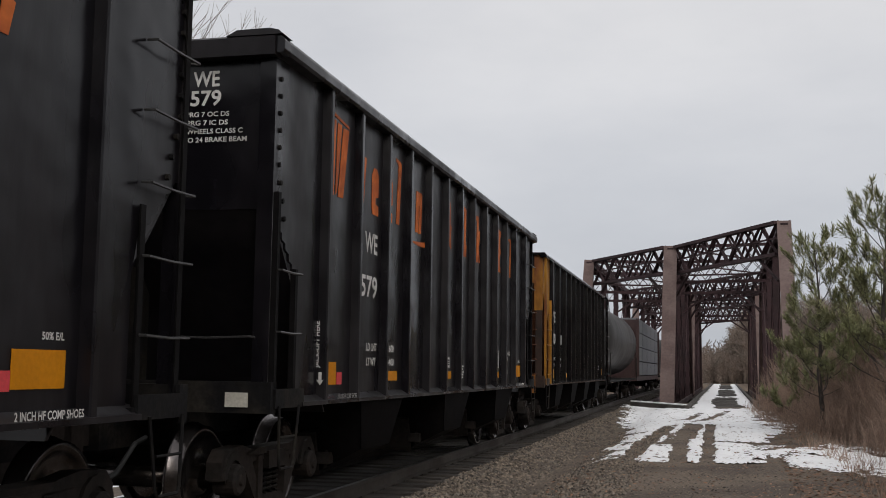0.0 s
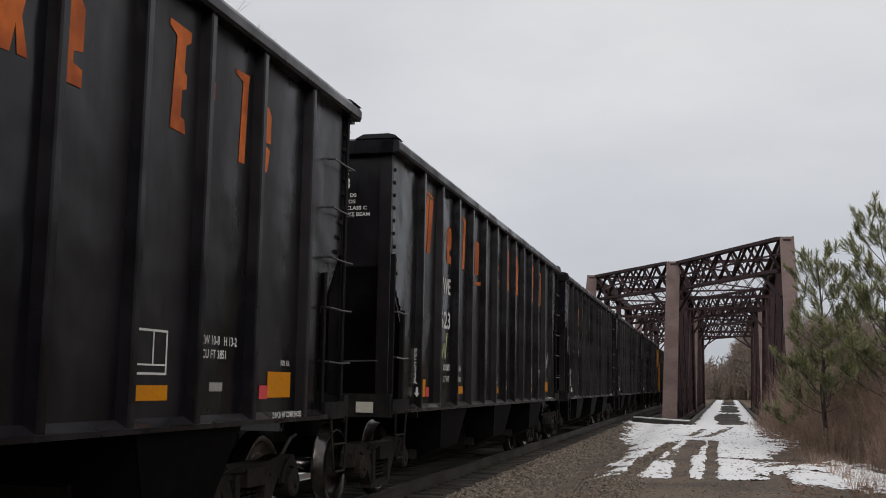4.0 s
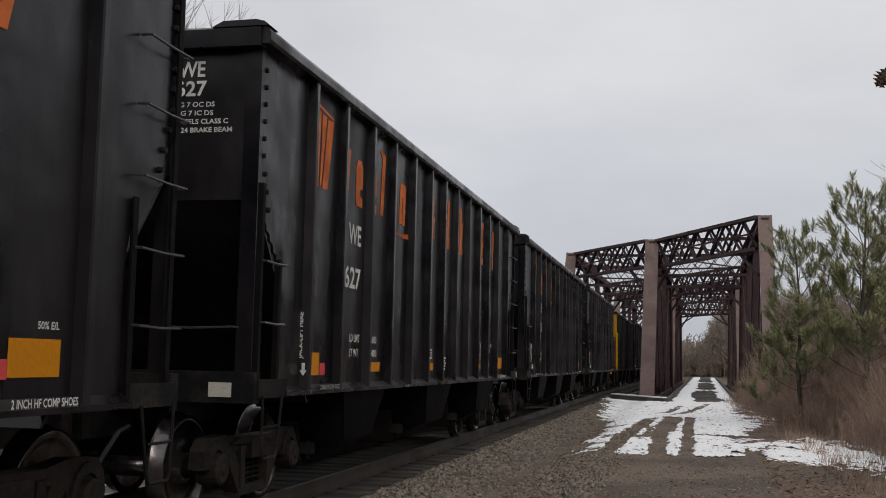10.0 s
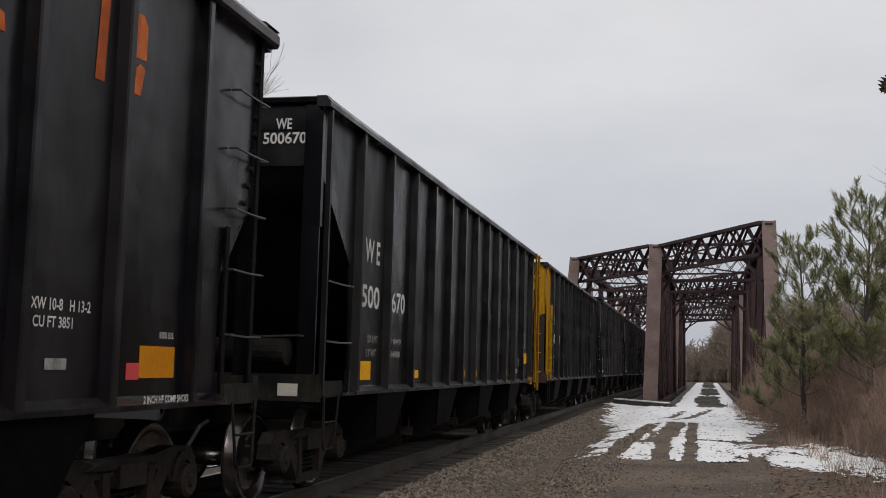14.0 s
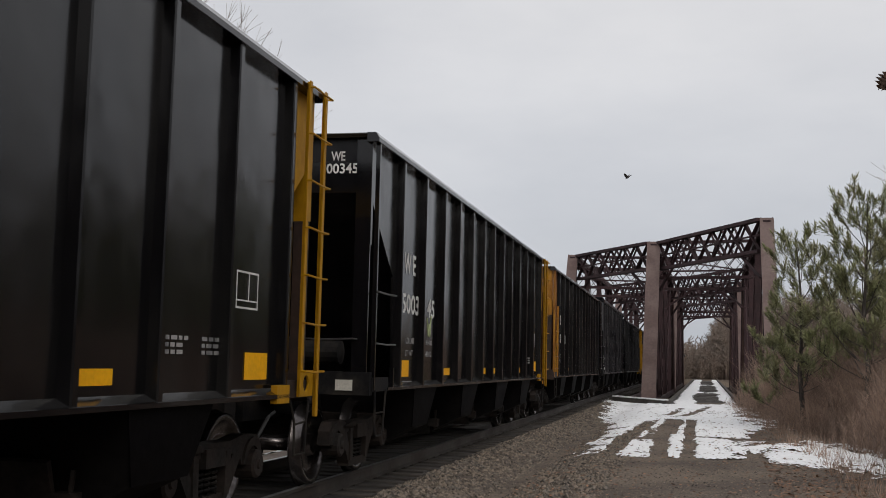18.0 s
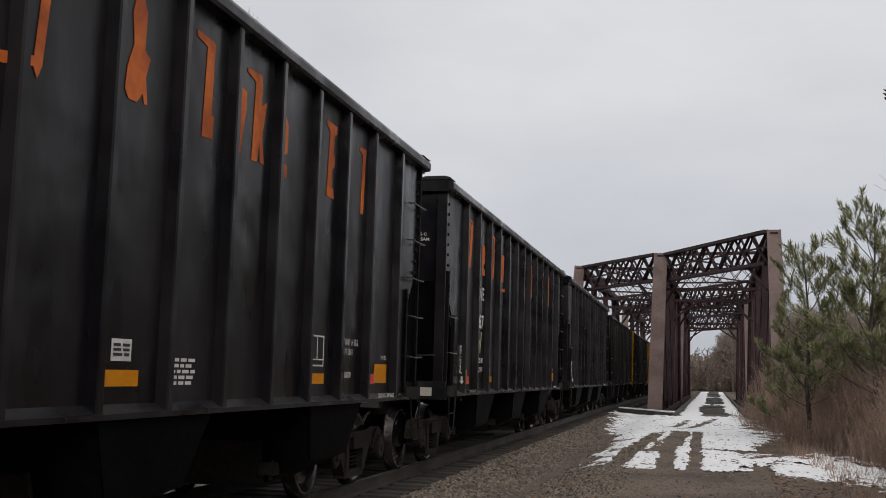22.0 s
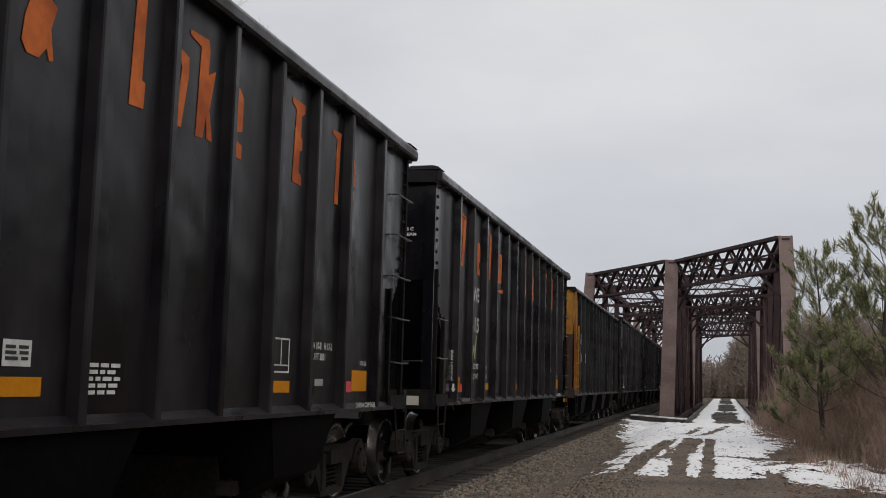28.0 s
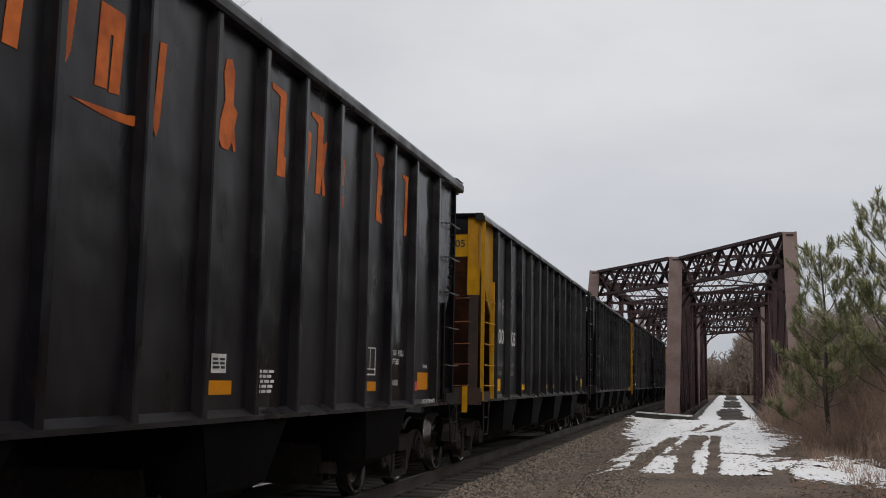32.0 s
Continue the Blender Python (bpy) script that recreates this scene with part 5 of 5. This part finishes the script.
def truck(car, yc):
    fr = Shape().box(-1.12, 1.12, -0.20, 0.20, 0.50, 0.66).box(-0.35, 0.35, -0.25, 0.25, 0.60, 0.76)
    for e in (-1, 1):
        fr.box(-0.72, 0.72, e * 0.36 - 0.04, e * 0.36 + 0.04, 0.36, 0.46)
        fr.box(0.66, 0.72, e * 0.40, e * 0.44, 0.33, 0.55).box(-0.72, -0.66, e * 0.40, e * 0.44, 0.33, 0.55)
    tr = part("truck", fr, CASTING, car, "rusty cast-steel truck with coil springs", at=Matrix.Translation((0, yc, 0)), key="bolster")
    for sx in (1, -1):
        part("side_frame", lambda: sideframe(sx), CASTING, tr, key=f"frame{sx}")
        for ys in (-0.14, 0.0, 0.14):
            part("spring", lambda: spring(sx), STEEL_DARK, tr, at=Matrix.Translation((0, ys, 0)), key=f"spring{sx}")
    for e in (-1, 1):
        ws = part("wheelset", wheelset_shape, WHEEL, tr, key="wheelset", smooth=True)
        ws.matrix_parent_inverse = Matrix.Translation((0, e * 0.889, 0.457))
        WHEELSETS.append(ws)
    return tr


# ---------------------------------------------------------------- marks on the cars
def field(parent, name, x, y, z, w, h, material, way=SIDE, label=""):
    s = Shape().box(0, w, 0, h, 0, 0.004)
    return part(name, s, material, parent, label, at=Matrix.Translation((x, y + MARK, z)) @ way, key=f"field{w:.3f}{h:.3f}")


def bands(parent):
    """The orange lettering along the side, reduced to plain painted shapes."""
    polys = [
        [(1.4, 3.109), (1.535, 3.118), (1.575, 3.871), (1.44, 3.9)],
        [(1.59, 3.128), (1.635, 3.157), (1.75, 3.861), (1.625, 3.861)],
        [(1.67, 3.118), (1.83, 3.128), (1.98, 3.852), (1.795, 3.842)],
        [(1.37, 3.924), (1.98, 3.866), (1.98, 3.89), (1.4, 3.958)],
        [(2.42, 3.109), (2.51, 3.109), (2.58, 3.572), (2.6, 3.688), (2.42, 3.688)],
        [(2.84, 3.109), (3.06, 3.109), (3.06, 3.215), (2.948, 3.234), (2.948, 3.302), (3.06, 3.321), (3.06, 3.562), (2.985, 3.63), (2.885, 3.63), (2.81, 3.543), (2.81, 3.186)],
        [(3.46, 3.109), (3.63, 3.109), (3.63, 3.215), (3.54, 3.234), (3.54, 3.302), (3.63, 3.321), (3.63, 3.562), (3.57, 3.63), (3.49, 3.63), (3.43, 3.543), (3.43, 3.186)],
        [(3.8, 3.128), (3.93, 3.128), (4.005, 3.881), (3.77, 3.91), (3.77, 3.871), (3.87, 3.832)],
        [(4.37, 3.167), (4.42, 3.263), (4.48, 3.697), (4.38, 3.697)],
        [(4.375, 3.731), (4.475, 3.731), (4.478, 3.832), (4.38, 3.842)],
        [(4.69, 3.138), (4.825, 3.147), (4.835, 3.495), (4.875, 3.495), (4.85, 3.133), (4.97, 3.147), (5.005, 3.63), (4.99, 3.668), (4.72, 3.668)],
        [(4.44, 3.007), (4.75, 2.983), (4.92, 2.978), (5.14, 2.988), (5.43, 3.051), (5.43, 3.109), (5.08, 3.046), (4.89, 3.031)],
        [(5.405, 3.051), (5.45, 2.988), (5.49, 3.065), (5.55, 3.649), (5.46, 3.639)],
        [(6.4, 3.186), (6.45, 3.128), (6.56, 3.128), (6.63, 3.205), (6.66, 3.138), (6.7, 3.147), (6.66, 3.321), (6.71, 3.456), (6.63, 3.495), (6.64, 3.746), (6.58, 3.842), (6.49, 3.823), (6.45, 3.707), (6.49, 3.504), (6.42, 3.34)],
        [(7.54, 3.118), (7.72, 3.128), (7.73, 3.302), (7.685, 3.311), (7.7, 3.842), (7.68, 3.871), (7.38, 3.881), (7.39, 3.832), (7.57, 3.803)],
        [(8.16, 3.128), (8.25, 3.133), (8.33, 3.514), (8.33, 3.649), (8.21, 3.678), (8.19, 3.611), (8.23, 3.553)],
        [(8.48, 3.123), (8.59, 3.128), (8.63, 3.302), (8.66, 3.133), (8.75, 3.133), (8.68, 3.35), (8.76, 3.668), (8.64, 3.611), (8.65, 3.794), (8.62, 3.871), (8.33, 3.861), (8.33, 3.823), (8.51, 3.784)],
        [(9.09, 3.11), (9.28, 3.11), (9.28, 3.22), (9.181, 3.24), (9.181, 3.31), (9.28, 3.33), (9.28, 3.59), (9.214, 3.66), (9.126, 3.66), (9.06, 3.57), (9.06, 3.19)],
        [(10.38, 3.138), (10.6, 3.133), (10.58, 3.234), (10.52, 3.244), (10.53, 3.437), (10.59, 3.456), (10.59, 3.553), (10.55, 3.572), (10.56, 3.765), (10.63, 3.803), (10.64, 3.881), (10.32, 3.89), (10.32, 3.842), (10.43, 3.794)],
        [(10.88, 3.133), (10.94, 3.142), (10.97, 3.456), (11.05, 3.504), (11.05, 3.63), (10.89, 3.63)],
        [(11.515, 3.123), (11.62, 3.128), (11.65, 3.765), (11.67, 3.852), (11.41, 3.842), (11.41, 3.803), (11.55, 3.775)],
        [(11.99, 3.389), (12.14, 3.398), (12.14, 3.63), (12.08, 3.697), (11.99, 3.688)],
        [(11.99, 3.147), (12.08, 3.147), (12.13, 3.34), (12.06, 3.36), (12.01, 3.321)],
    ]
    for i, poly in enumerate(polys):
        part("paint_stroke", Shape().prism(poly, "x", SHEET + 0.014, SHEET + 0.018), ORANGE, parent, "orange painted shape", at=Matrix.Translation((0, MARK, 0)), key=f"stroke{i}")


def outline_box(parent, y, z, w, h, x, extra=True):
    s = Shape()
    t = 0.016
    for a in ((0, w, 0, t), (0, w, h - t, h), (0, t, t, h - t), (w - t, w, t, h - t)):
        s.box(0, 0.003, *a)
    if extra:
        s.box(0, 0.003, w * 0.55, w * 0.58, h * 0.22, h - t).box(0, 0.003, t, w, h * 0.2, h * 0.24)
    part("data_frame", s, WHITE, parent, "white stencilled data frame", at=Matrix.Translation((x, y + MARK, z)), key=f"dataframe{w:.2f}{h:.2f}")


def bars(parent, y, z, w, rows, h, x, material=None, way=SIDE):
    """Small writing as plain bars."""
    s = Shape()
    rng = random.Random(int(y * 100) + rows)
    for i in range(rows):
        c = 0.0
        while c < w * rng.uniform(0.75, 1.0):
            n = rng.uniform(0.05, 0.11)
            s.box(c, min(c + n, w), -i * h * 1.7, -i * h * 1.7 + h, 0, 0.003)
            c += n + 0.03
    part("small_writing", s, material or GREY, parent, at=Matrix.Translation((x, y + MARK, z)) @ way, key=f"bars{y:.2f}{z:.2f}{w:.2f}{rows}")["kind"] = "stuff"


SX = SHEET + 0.016


WEIGHTS = {"565": ("25900", "60100"), "605": ("25700", "60300"), "532": ("25700", "60300"), "552": ("25800", "60200"), "598": ("25800", "60200"), "587": ("25900", "60100"), "513": ("26000", "60000"), "584": ("25800", "60200")}


def mark_lettered(car, number, chalk=True):
    bands(car)
    light, load = WEIGHTS.get(number, ("25600", "60400"))
    letters("WE", car, SX, 2.60, 2.67, 0.46, 0.225)
    letters(number, car, SX, 2.48, 2.185, 0.60, 0.24)
    if chalk:
        s = Shape().pipe([(0, 0.0, 0.42), (0, 0.10, 0.02), (0, 0.19, 0.28), (0, 0.26, 0.0), (0, 0.36, 0.48)], 0.008, 4)
        part("chalk_mark", s, CHALK, car, "pale chalk mark", at=Matrix.Translation((SX, 2.54 + MARK, 1.77)) @ Matrix.Diagonal((1, 1, 0.75, 1)), key="chalk")
    letters("LD LMT", car, SX, 2.72, 1.61, 0.385, 0.085)
    letters("LT WT", car, SX, 2.73, 1.452, 0.34, 0.085)
    letters(light, car, SX, 3.46, 1.607, 0.335, 0.085)
    letters(load, car, SX, 3.46, 1.455, 0.345, 0.083)
    ob = letters("JACK-LIFT HERE", car, SX, 1.19, 1.42, 0.44, 0.06)
    ob.matrix_basis = Matrix.Translation((SHEET + 0.055, 1.195, 1.42)) @ END @ Matrix.Rotation(math.pi / 2, 4, "Z")
    x = SHEET + 0.055
    part("arrow", Shape().prism([(x, 1.26), (x + 0.035, 1.31), (x + 0.015, 1.31), (x + 0.015, 1.38), (x - 0.015, 1.38), (x - 0.015, 1.31), (x - 0.035, 1.31)], "y", 1.193, 1.196), WHITE, car, key="arrow")
    for y, z, w, h in ((1.33, 1.26, 0.40, 0.22), (3.47, 1.284, 0.475, 0.11), (6.35, 1.285, 0.44, 0.105), (10.06, 1.287, 0.455, 0.10), (12.26, 1.29, 0.505, 0.215)):
        field(car, "reflector", SX, y, z, w, h, PATCH_O, label="amber reflective sheet")
    for y, z, w, h in ((1.76, 1.26, 0.15, 0.12), (12.09, 1.28, 0.165, 0.11)):
        field(car, "red_tag", SX, y, z, w, h, RED)
    field(car, "white_label", SX, 6.43, 1.445, 0.25, 0.142, WHITE, label="white paper label")
    bars(car, 6.45, 1.54, 0.20, 3, 0.018, SX + 0.005, INK)
    field(car, "grey_plate", SX, 11.16, 1.345, 0.22, 0.065, GREY)
    bars(car, 7.27, 1.455, 0.38, 5, 0.024, SX, WHITE)
    outline_box(car, 10.05, 1.455, 0.44, 0.30, SX)
    letters("XW 10-8   H 13-2", car, SX, 10.99, 1.685, 0.63, 0.07)
    letters("CU FT 3851", car, SX, 11.02, 1.585, 0.41, 0.066)
    letters("2 INCH HF COMP SHOES", car, HALF - 0.004, 1.58, 1.125, 0.60, 0.045, GREY)
    letters("2 INCH HF COMP SHOES", car, HALF - 0.004, 12.20, 1.125, 0.66, 0.05)
    if number not in ("627", "630"):
        letters("50% E/L", car, SX, 12.53, 1.56, 0.22, 0.045)
    # the rear end
    ex = SHEET - 0.79
    letters("WE", car, ex + 0.03, 0.012, 3.84, 0.25, 0.14, way=END)
    letters(number, car, ex + 0.01, 0.012, 3.67, 0.29, 0.14, way=END)
    for i, (words, w) in enumerate((("SPRG 7 OC DS", 0.44), ("SPRG 7 IC DS", 0.42), ("36 IN WHEELS CLASS C", 0.70), ("A AR NO 24 BRAKE BEAM", 0.78))):
        letters(words, car, ex + 0.16 - w / 2, 0.012, 3.575 - 0.075 * i, w, 0.045, way=END)


# height of the front sheet, and where the low sheets stand along the side: start, length
SPOTS = {
    "": (1.27, ((3.95, 0.50), (7.00, 0.50), (8.10, 0.42), (11.20, 0.45))),
    "500307": (1.39, ((3.88, 0.55), (7.03, 0.50), (8.15, 0.38), (9.16, 0.40), (11.32, 0.40))),
    "500670": (1.49, ((3.75, 0.45), (6.82, 0.52), (7.91, 0.46), (11.14, 0.42))),
    "500229": (1.27, ((3.94, 0.50), (7.03, 0.50), (8.20, 0.40), (12.05, 0.42))),
    "500243": (1.25, ((4.05, 0.45), (7.25, 0.36), (11.07, 0.48))),
    "500460": (1.25, ((4.10, 0.46), (7.20, 0.40), (9.50, 0.40), (11.19, 0.48))),
}


def mark_plain(car, number, near, chalk=None, sparse=False, dz=0.0):
    letters("W E", car, SX, 1.58, 2.56, 0.60, 0.27, GREY if number in ("500307", "500605", "500243") else WHITE)
    if number == "500345":
        letters(number[:4], car, SX, 1.50, 2.045 + dz, 0.92, 0.26)
        letters(number[4:], car, SX, 2.90, 2.045 + dz, 0.44, 0.26)
    else:
        letters(number[:3], car, SX, 1.49, 2.045 + dz, 0.72, 0.26)
        letters(number[3:], car, SX, 2.76, 2.045 + dz, 0.63, 0.26)
    letters("LD LMT", car, SX, 1.75, 1.66, 0.45, 0.08, GREY)
    letters("LT WT", car, SX, 1.73, 1.50, 0.40, 0.08, GREY)
    letters("198400", car, SX, 2.80, 1.66, 0.44, 0.07, GREY)
    letters("64800", car, SX, 2.78, 1.50, 0.43, 0.08, GREY)
    if chalk:
        s = Shape().pipe([(0, 0.0, 0.42), (0, 0.10, 0.02), (0, 0.19, 0.28), (0, 0.26, 0.0), (0, 0.36, 0.48)], 0.016, 4)
        part("chalk_mark", s, CHALK, car, "pale chalk mark", at=Matrix.Translation((SX, *chalk)) @ Matrix.Scale(0.62, 4), key="chalk2")
    high, low = SPOTS.get(number, SPOTS[""])
    spots = [(1.66 if number == "500229" else 1.50, 1.235, 0.42, 0.21)] + [(y, 1.24, w, 0.105) for y, w in low] + [(13.68, high, 0.49, 0.225)]
    if sparse:
        field(car, "grey_plate", SX, 7.98, 1.37, 0.32, 0.07, GREY)
        letters("H-100-L03", car, SX, 12.20, 1.29, 0.68, 0.085)
    for y, z, w, h in spots:
        field(car, "reflector", SX, y, z, w, h, PATCH, label="bright yellow reflective sheet")
    outline_box(car, 13.45, 1.83, 0.46, 0.31, SX)
    bars(car, 12.85, 1.55, 0.36, 3, 0.03, SX, GREY)
    bars(car, 12.25, 1.55, 0.36, 3, 0.03, SX, GREY)
    bars(car, 1.62, 1.15, 0.6, 1, 0.03, SX, GREY)
    ex = SHEET - 0.56
    if near in (YELLOW, RUST_YELLOW):
        letters("WE", car, ex - 0.20, 0.003, 3.76, 0.20, 0.115, GREY, way=END)
        letters(number, car, ex - 0.15, 0.012, 3.51, 0.50, 0.12, INK, way=END)
    else:
        letters("WE", car, ex + 0.08, 0.003, 3.73, 0.17, 0.11, way=END)
        letters(number, car, ex - 0.05, 0.003, 3.58, 0.46, 0.12, way=END)


def graffiti(car, seed, y0, y1, material, z=1.35):
    """Loops of thin sprayed line, no words."""
    rng = random.Random(seed)
    for i in range(3):
        y, s = y0 + (y1 - y0) * i / 2, Shape()
        raw = [Vector((0, rng.uniform(0, 0.5), rng.uniform(0, 0.5))) for _ in range(9)]
        pts = []
        for p, q, r in zip(raw, raw[1:], raw[2:]):
            a, c = (p + q) / 2, (q + r) / 2
            pts += [a * (1 - f) ** 2 + q * 2 * f * (1 - f) + c * f * f for f in (0.0, 0.25, 0.5, 0.75)]
        s.pipe(pts, 0.008, 4)
        part("spray_mark", s, material, car, "sprayed line drawing", at=Matrix.Translation((SX, y, z)), key=f"spray{seed}{i}")


# the train: kind, number, paint of the rear end, paint of the front end
TRAIN = [
    ("lettered", "579", BLACK, BLACK), ("lettered", "532", BLACK, BLACK), ("lettered", "629", BLACK, BLACK), ("lettered", "623", BLACK, BLACK),
    ("lettered", "598", BLACK, BLACK), ("plain", "500229", YELLOW, BLACK_WORN), ("lettered", "552", BLACK, BLACK), ("lettered", "565", BLACK, BLACK),
    ("lettered", "627", BLACK, BLACK), ("lettered", "513", BLACK, BLACK), ("plain", "500307", YELLOW, BLACK_PLAIN), ("plain", "500670", BLACK_PLAIN, YELLOW),
    ("lettered", "611", BLACK, BLACK), ("plain", "500578", RUST_YELLOW, BLACK_WORN), ("plain", "500345", BLACK_WORN, YELLOW), ("plain", "500243", BLACK_WORN, YELLOW),
    ("lettered", "605", BLACK, BLACK), ("lettered", "587", BLACK, BLACK), ("lettered", "551", BLACK, BLACK), ("lettered", "630", BLACK, BLACK),
    ("lettered", "626", BLACK, BLACK), ("plain", "500412", RUST_YELLOW, BLACK_PLAIN), ("lettered", "615", BLACK, BLACK), ("lettered", "642", BLACK, BLACK),
    ("plain", "500460", BLACK_PLAIN, YELLOW), ("plain", "500605", YELLOW, BLACK_PLAIN), ("lettered", "584", BLACK, BLACK),
]
LABELS = {
    ("lettered", 0): "black open-top hopper car with orange lettering along its ribbed side",
    ("plain", 0): "worn black open-top hopper car with yellow reflectors on its ribbed side",
    ("plain", 1): "worn black hopper car with yellow end panels, ribbed side and ladders",
}
CARS = []


def make_train():
    back = 0.0
    # the car ahead of the first lettered one
    ahead = [("plain", "500318", RUST_YELLOW, BLACK_WORN)]
    first = hopper(*([ahead[0][0]] + list(ahead[0][2:])), LABELS["plain", 1])
    mark_plain(first, "500318", RUST_YELLOW)
    CARS.append((first, KINDS["lettered"]["length"]))
    for i, (kind, number, near, far) in enumerate(TRAIN):
        if i:
            back -= KINDS[kind]["length"]
        yel = YELLOW in (near, far) or RUST_YELLOW in (near, far)
        car = hopper(kind, near, far, LABELS[kind, int(yel)])
        if kind == "lettered":
            mark_lettered(car, number, chalk=i % 4 != 0)
        else:
            mark_plain(car, number, near, (2.95, 1.78) if i in (13, 14) else (1.78, 1.70) if i in (5, 24) else None, i in (11, 21, 24), {5: 0.16}.get(i, 0))
        if number == "623":
            graffiti(car, 11, 12.0, 12.4, GREY, 1.75)
        if number == "630":
            graffiti(car, 5, 1.45, 1.75, WHITE)
            graffiti(car, 6, 4.1, 7.3, WHITE)
        if number == "500412":
            graffiti(car, 8, 9.0, 11.3, GREY)
        CARS.append((car, back + {6: 0.06, 9: 0.10, 16: 0.12, 19: 0.05, 23: 0.14, 26: -0.12}.get(i, 0)))
    y = KINDS["lettered"]["length"] + KINDS["plain"]["length"]
    CARS.append((tank_car(), y + 0.3))
    CARS.append((lumber_car(), y + 0.3 + 17.2))
    CARS.append((tank_car(), y + 0.3 + 17.2 + 23.5))


def tank_car():
    car = thing("tank_car", "sooty grey tank car with domed ends on two trucks", "railway car", group="cars of the coal train")
    n, L = 28, 15.6
    prof = [(0.2, 0.02), (0.24, 0.5), (0.40, 1.05), (0.62, 1.38), (0.9, 1.55), (L - 0.9, 1.55), (L - 0.62, 1.38), (L - 0.4, 1.05), (L - 0.24, 0.5), (L - 0.2, 0.02)]
    s = Shape().turned(prof, n)
    s.v = [(y, x, z + 2.74) for x, y, z in s.v]
    part("tank", s, TANKSHELL, car, smooth=True)
    d = Shape().turned([(-0.1, 0.02), (0.0, 0.5), (0.62, 0.5), (0.7, 0.3)], 18)
    d.v = [(z, y + L / 2, x + 4.0) for x, y, z in d.v]
    part("dome", d, STEEL_DARK, car)
    part("running_board", Shape().box(-1.5, 1.5, 0.0, L, 1.0, 1.08).box(-0.22, 0.22, 0, L, 0.74, 1.12), STEEL_DARK, car)
    rail = Shape()
    for sx in (-1, 1):
        rail.pipe([(sx * 1.5, 0.1, 1.08), (sx * 1.5, 0.1, 2.1), (sx * 1.5, 0.9, 2.1)], 0.02)
        rail.pipe([(sx * 1.5, L - 0.1, 1.08), (sx * 1.5, L - 0.1, 2.1), (sx * 1.5, L - 0.9, 2.1)], 0.02)
    part("handrail", rail, STEEL_DARK, car)
    for yc in (1.6, L - 1.6):
        truck(car, yc)
    return car


def lumber_car():
    car = thing("flat_car", "oxide-red bulkhead flat car loaded with white-wrapped lumber", "railway car", group="cars of the coal train")
    L = 22.0
    part("frame", Shape().box(-1.4, 1.4, 0, L, 0.9, 1.15), BOXRED, car)
    for y in (0.25, L - 0.45):
        b = Shape().box(-1.45, 1.45, y, y + 0.2, 1.15, 4.15).box(-1.5, -1.35, y - 0.1, y + 0.3, 1.15, 4.2).box(1.35, 1.5, y - 0.1, y + 0.3, 1.15, 4.2)
        part("bulkhead", b, BOXRED, car, "oxide-red end bulkhead")
    for i in range(5):
        for j in range(4):
            s = Shape().box(-1.4, 1.4, 0.7 + 4.15 * i, 0.7 + 4.15 * i + 4.0, 1.2 + 0.78 * j, 1.2 + 0.78 * j + 0.72)
            part("lumber_pack", s, WRAP, car, "white-wrapped lumber pack")
    for yc in (1.8, L - 1.8):
        truck(car, yc)
    return car


make_train()


# ---------------------------------------------------------------- what moves
def train_at(t):
    """Rear end of the first lettered car along the track."""
    u = t / 32.0
    return 8.636 + 404.513 * u + 14.097 * u * u - 2.98 * u ** 3


def motions():
    for car, off in CARS:
        rows = []
        for t in range(33):
            y = train_at(t) + off
            x, ahead = track_x(y), track_x(y + 14.5)
            rows.append((t, pose(x, y, 0, 0, 0, -math.degrees(math.atan2(ahead - x, 14.5)))))
        walk(car, rows)
    # all wheels roll at the train's pace: one keyed wheelset, the others follow the same keys
    first = WHEELSETS[0]
    walk(first, [(i / 30, pose(0, 0, 0, -math.degrees(train_at(i / 30) - train_at(0)) / 0.457)) for i in range(961)])
    for ws in WHEELSETS[1:]:
        ws.rotation_mode = "QUATERNION"
        ws.animation_data_create()
        ws.animation_data.action = first.animation_data.action
        ws.animation_data.action_slot = first.animation_data.action_slot

    # the bird drops past the bridge
    way = [(0, -60, 160, 60), (9, -20, 90, 45), (16.6, 6.5, 42, 26), (17.2, 0.9, 36, 15.0), (17.4, 0.0, 35, 12.6), (17.5, -0.43, 35, 11.81), (17.6, -0.95, 35, 10.7),
           (17.7, -1.41, 35, 9.62), (17.8, -1.70, 35, 8.7), (18.0, -1.89, 35, 7.4), (18.2, -2.15, 36, 6.6), (18.4, -2.3, 38, 5.9), (19.0, -3.6, 44, 5.4), (22, -14, 70, 6.0),
           (27, -40, 130, 8), (32, -70, 210, 12)]
    walk(BIRD, [(t, pose(x, y, z, 0, 25 if 17 < t < 18.3 else 0, 150 if t < 18.3 else 120)) for t, x, y, z in way])
    for w, s in WINGS:
        rows = [(0, pose(0, 0, 0, s * 10)), (16.9, pose(0, 0, 0, s * 10))]
        rows += [(17 + i / 15, pose(0, 0, 0, s * (40 if i % 2 else -25))) for i in range(28)]
        walk(w, rows + [(32, pose(0, 0, 0, s * 10))])


motions()
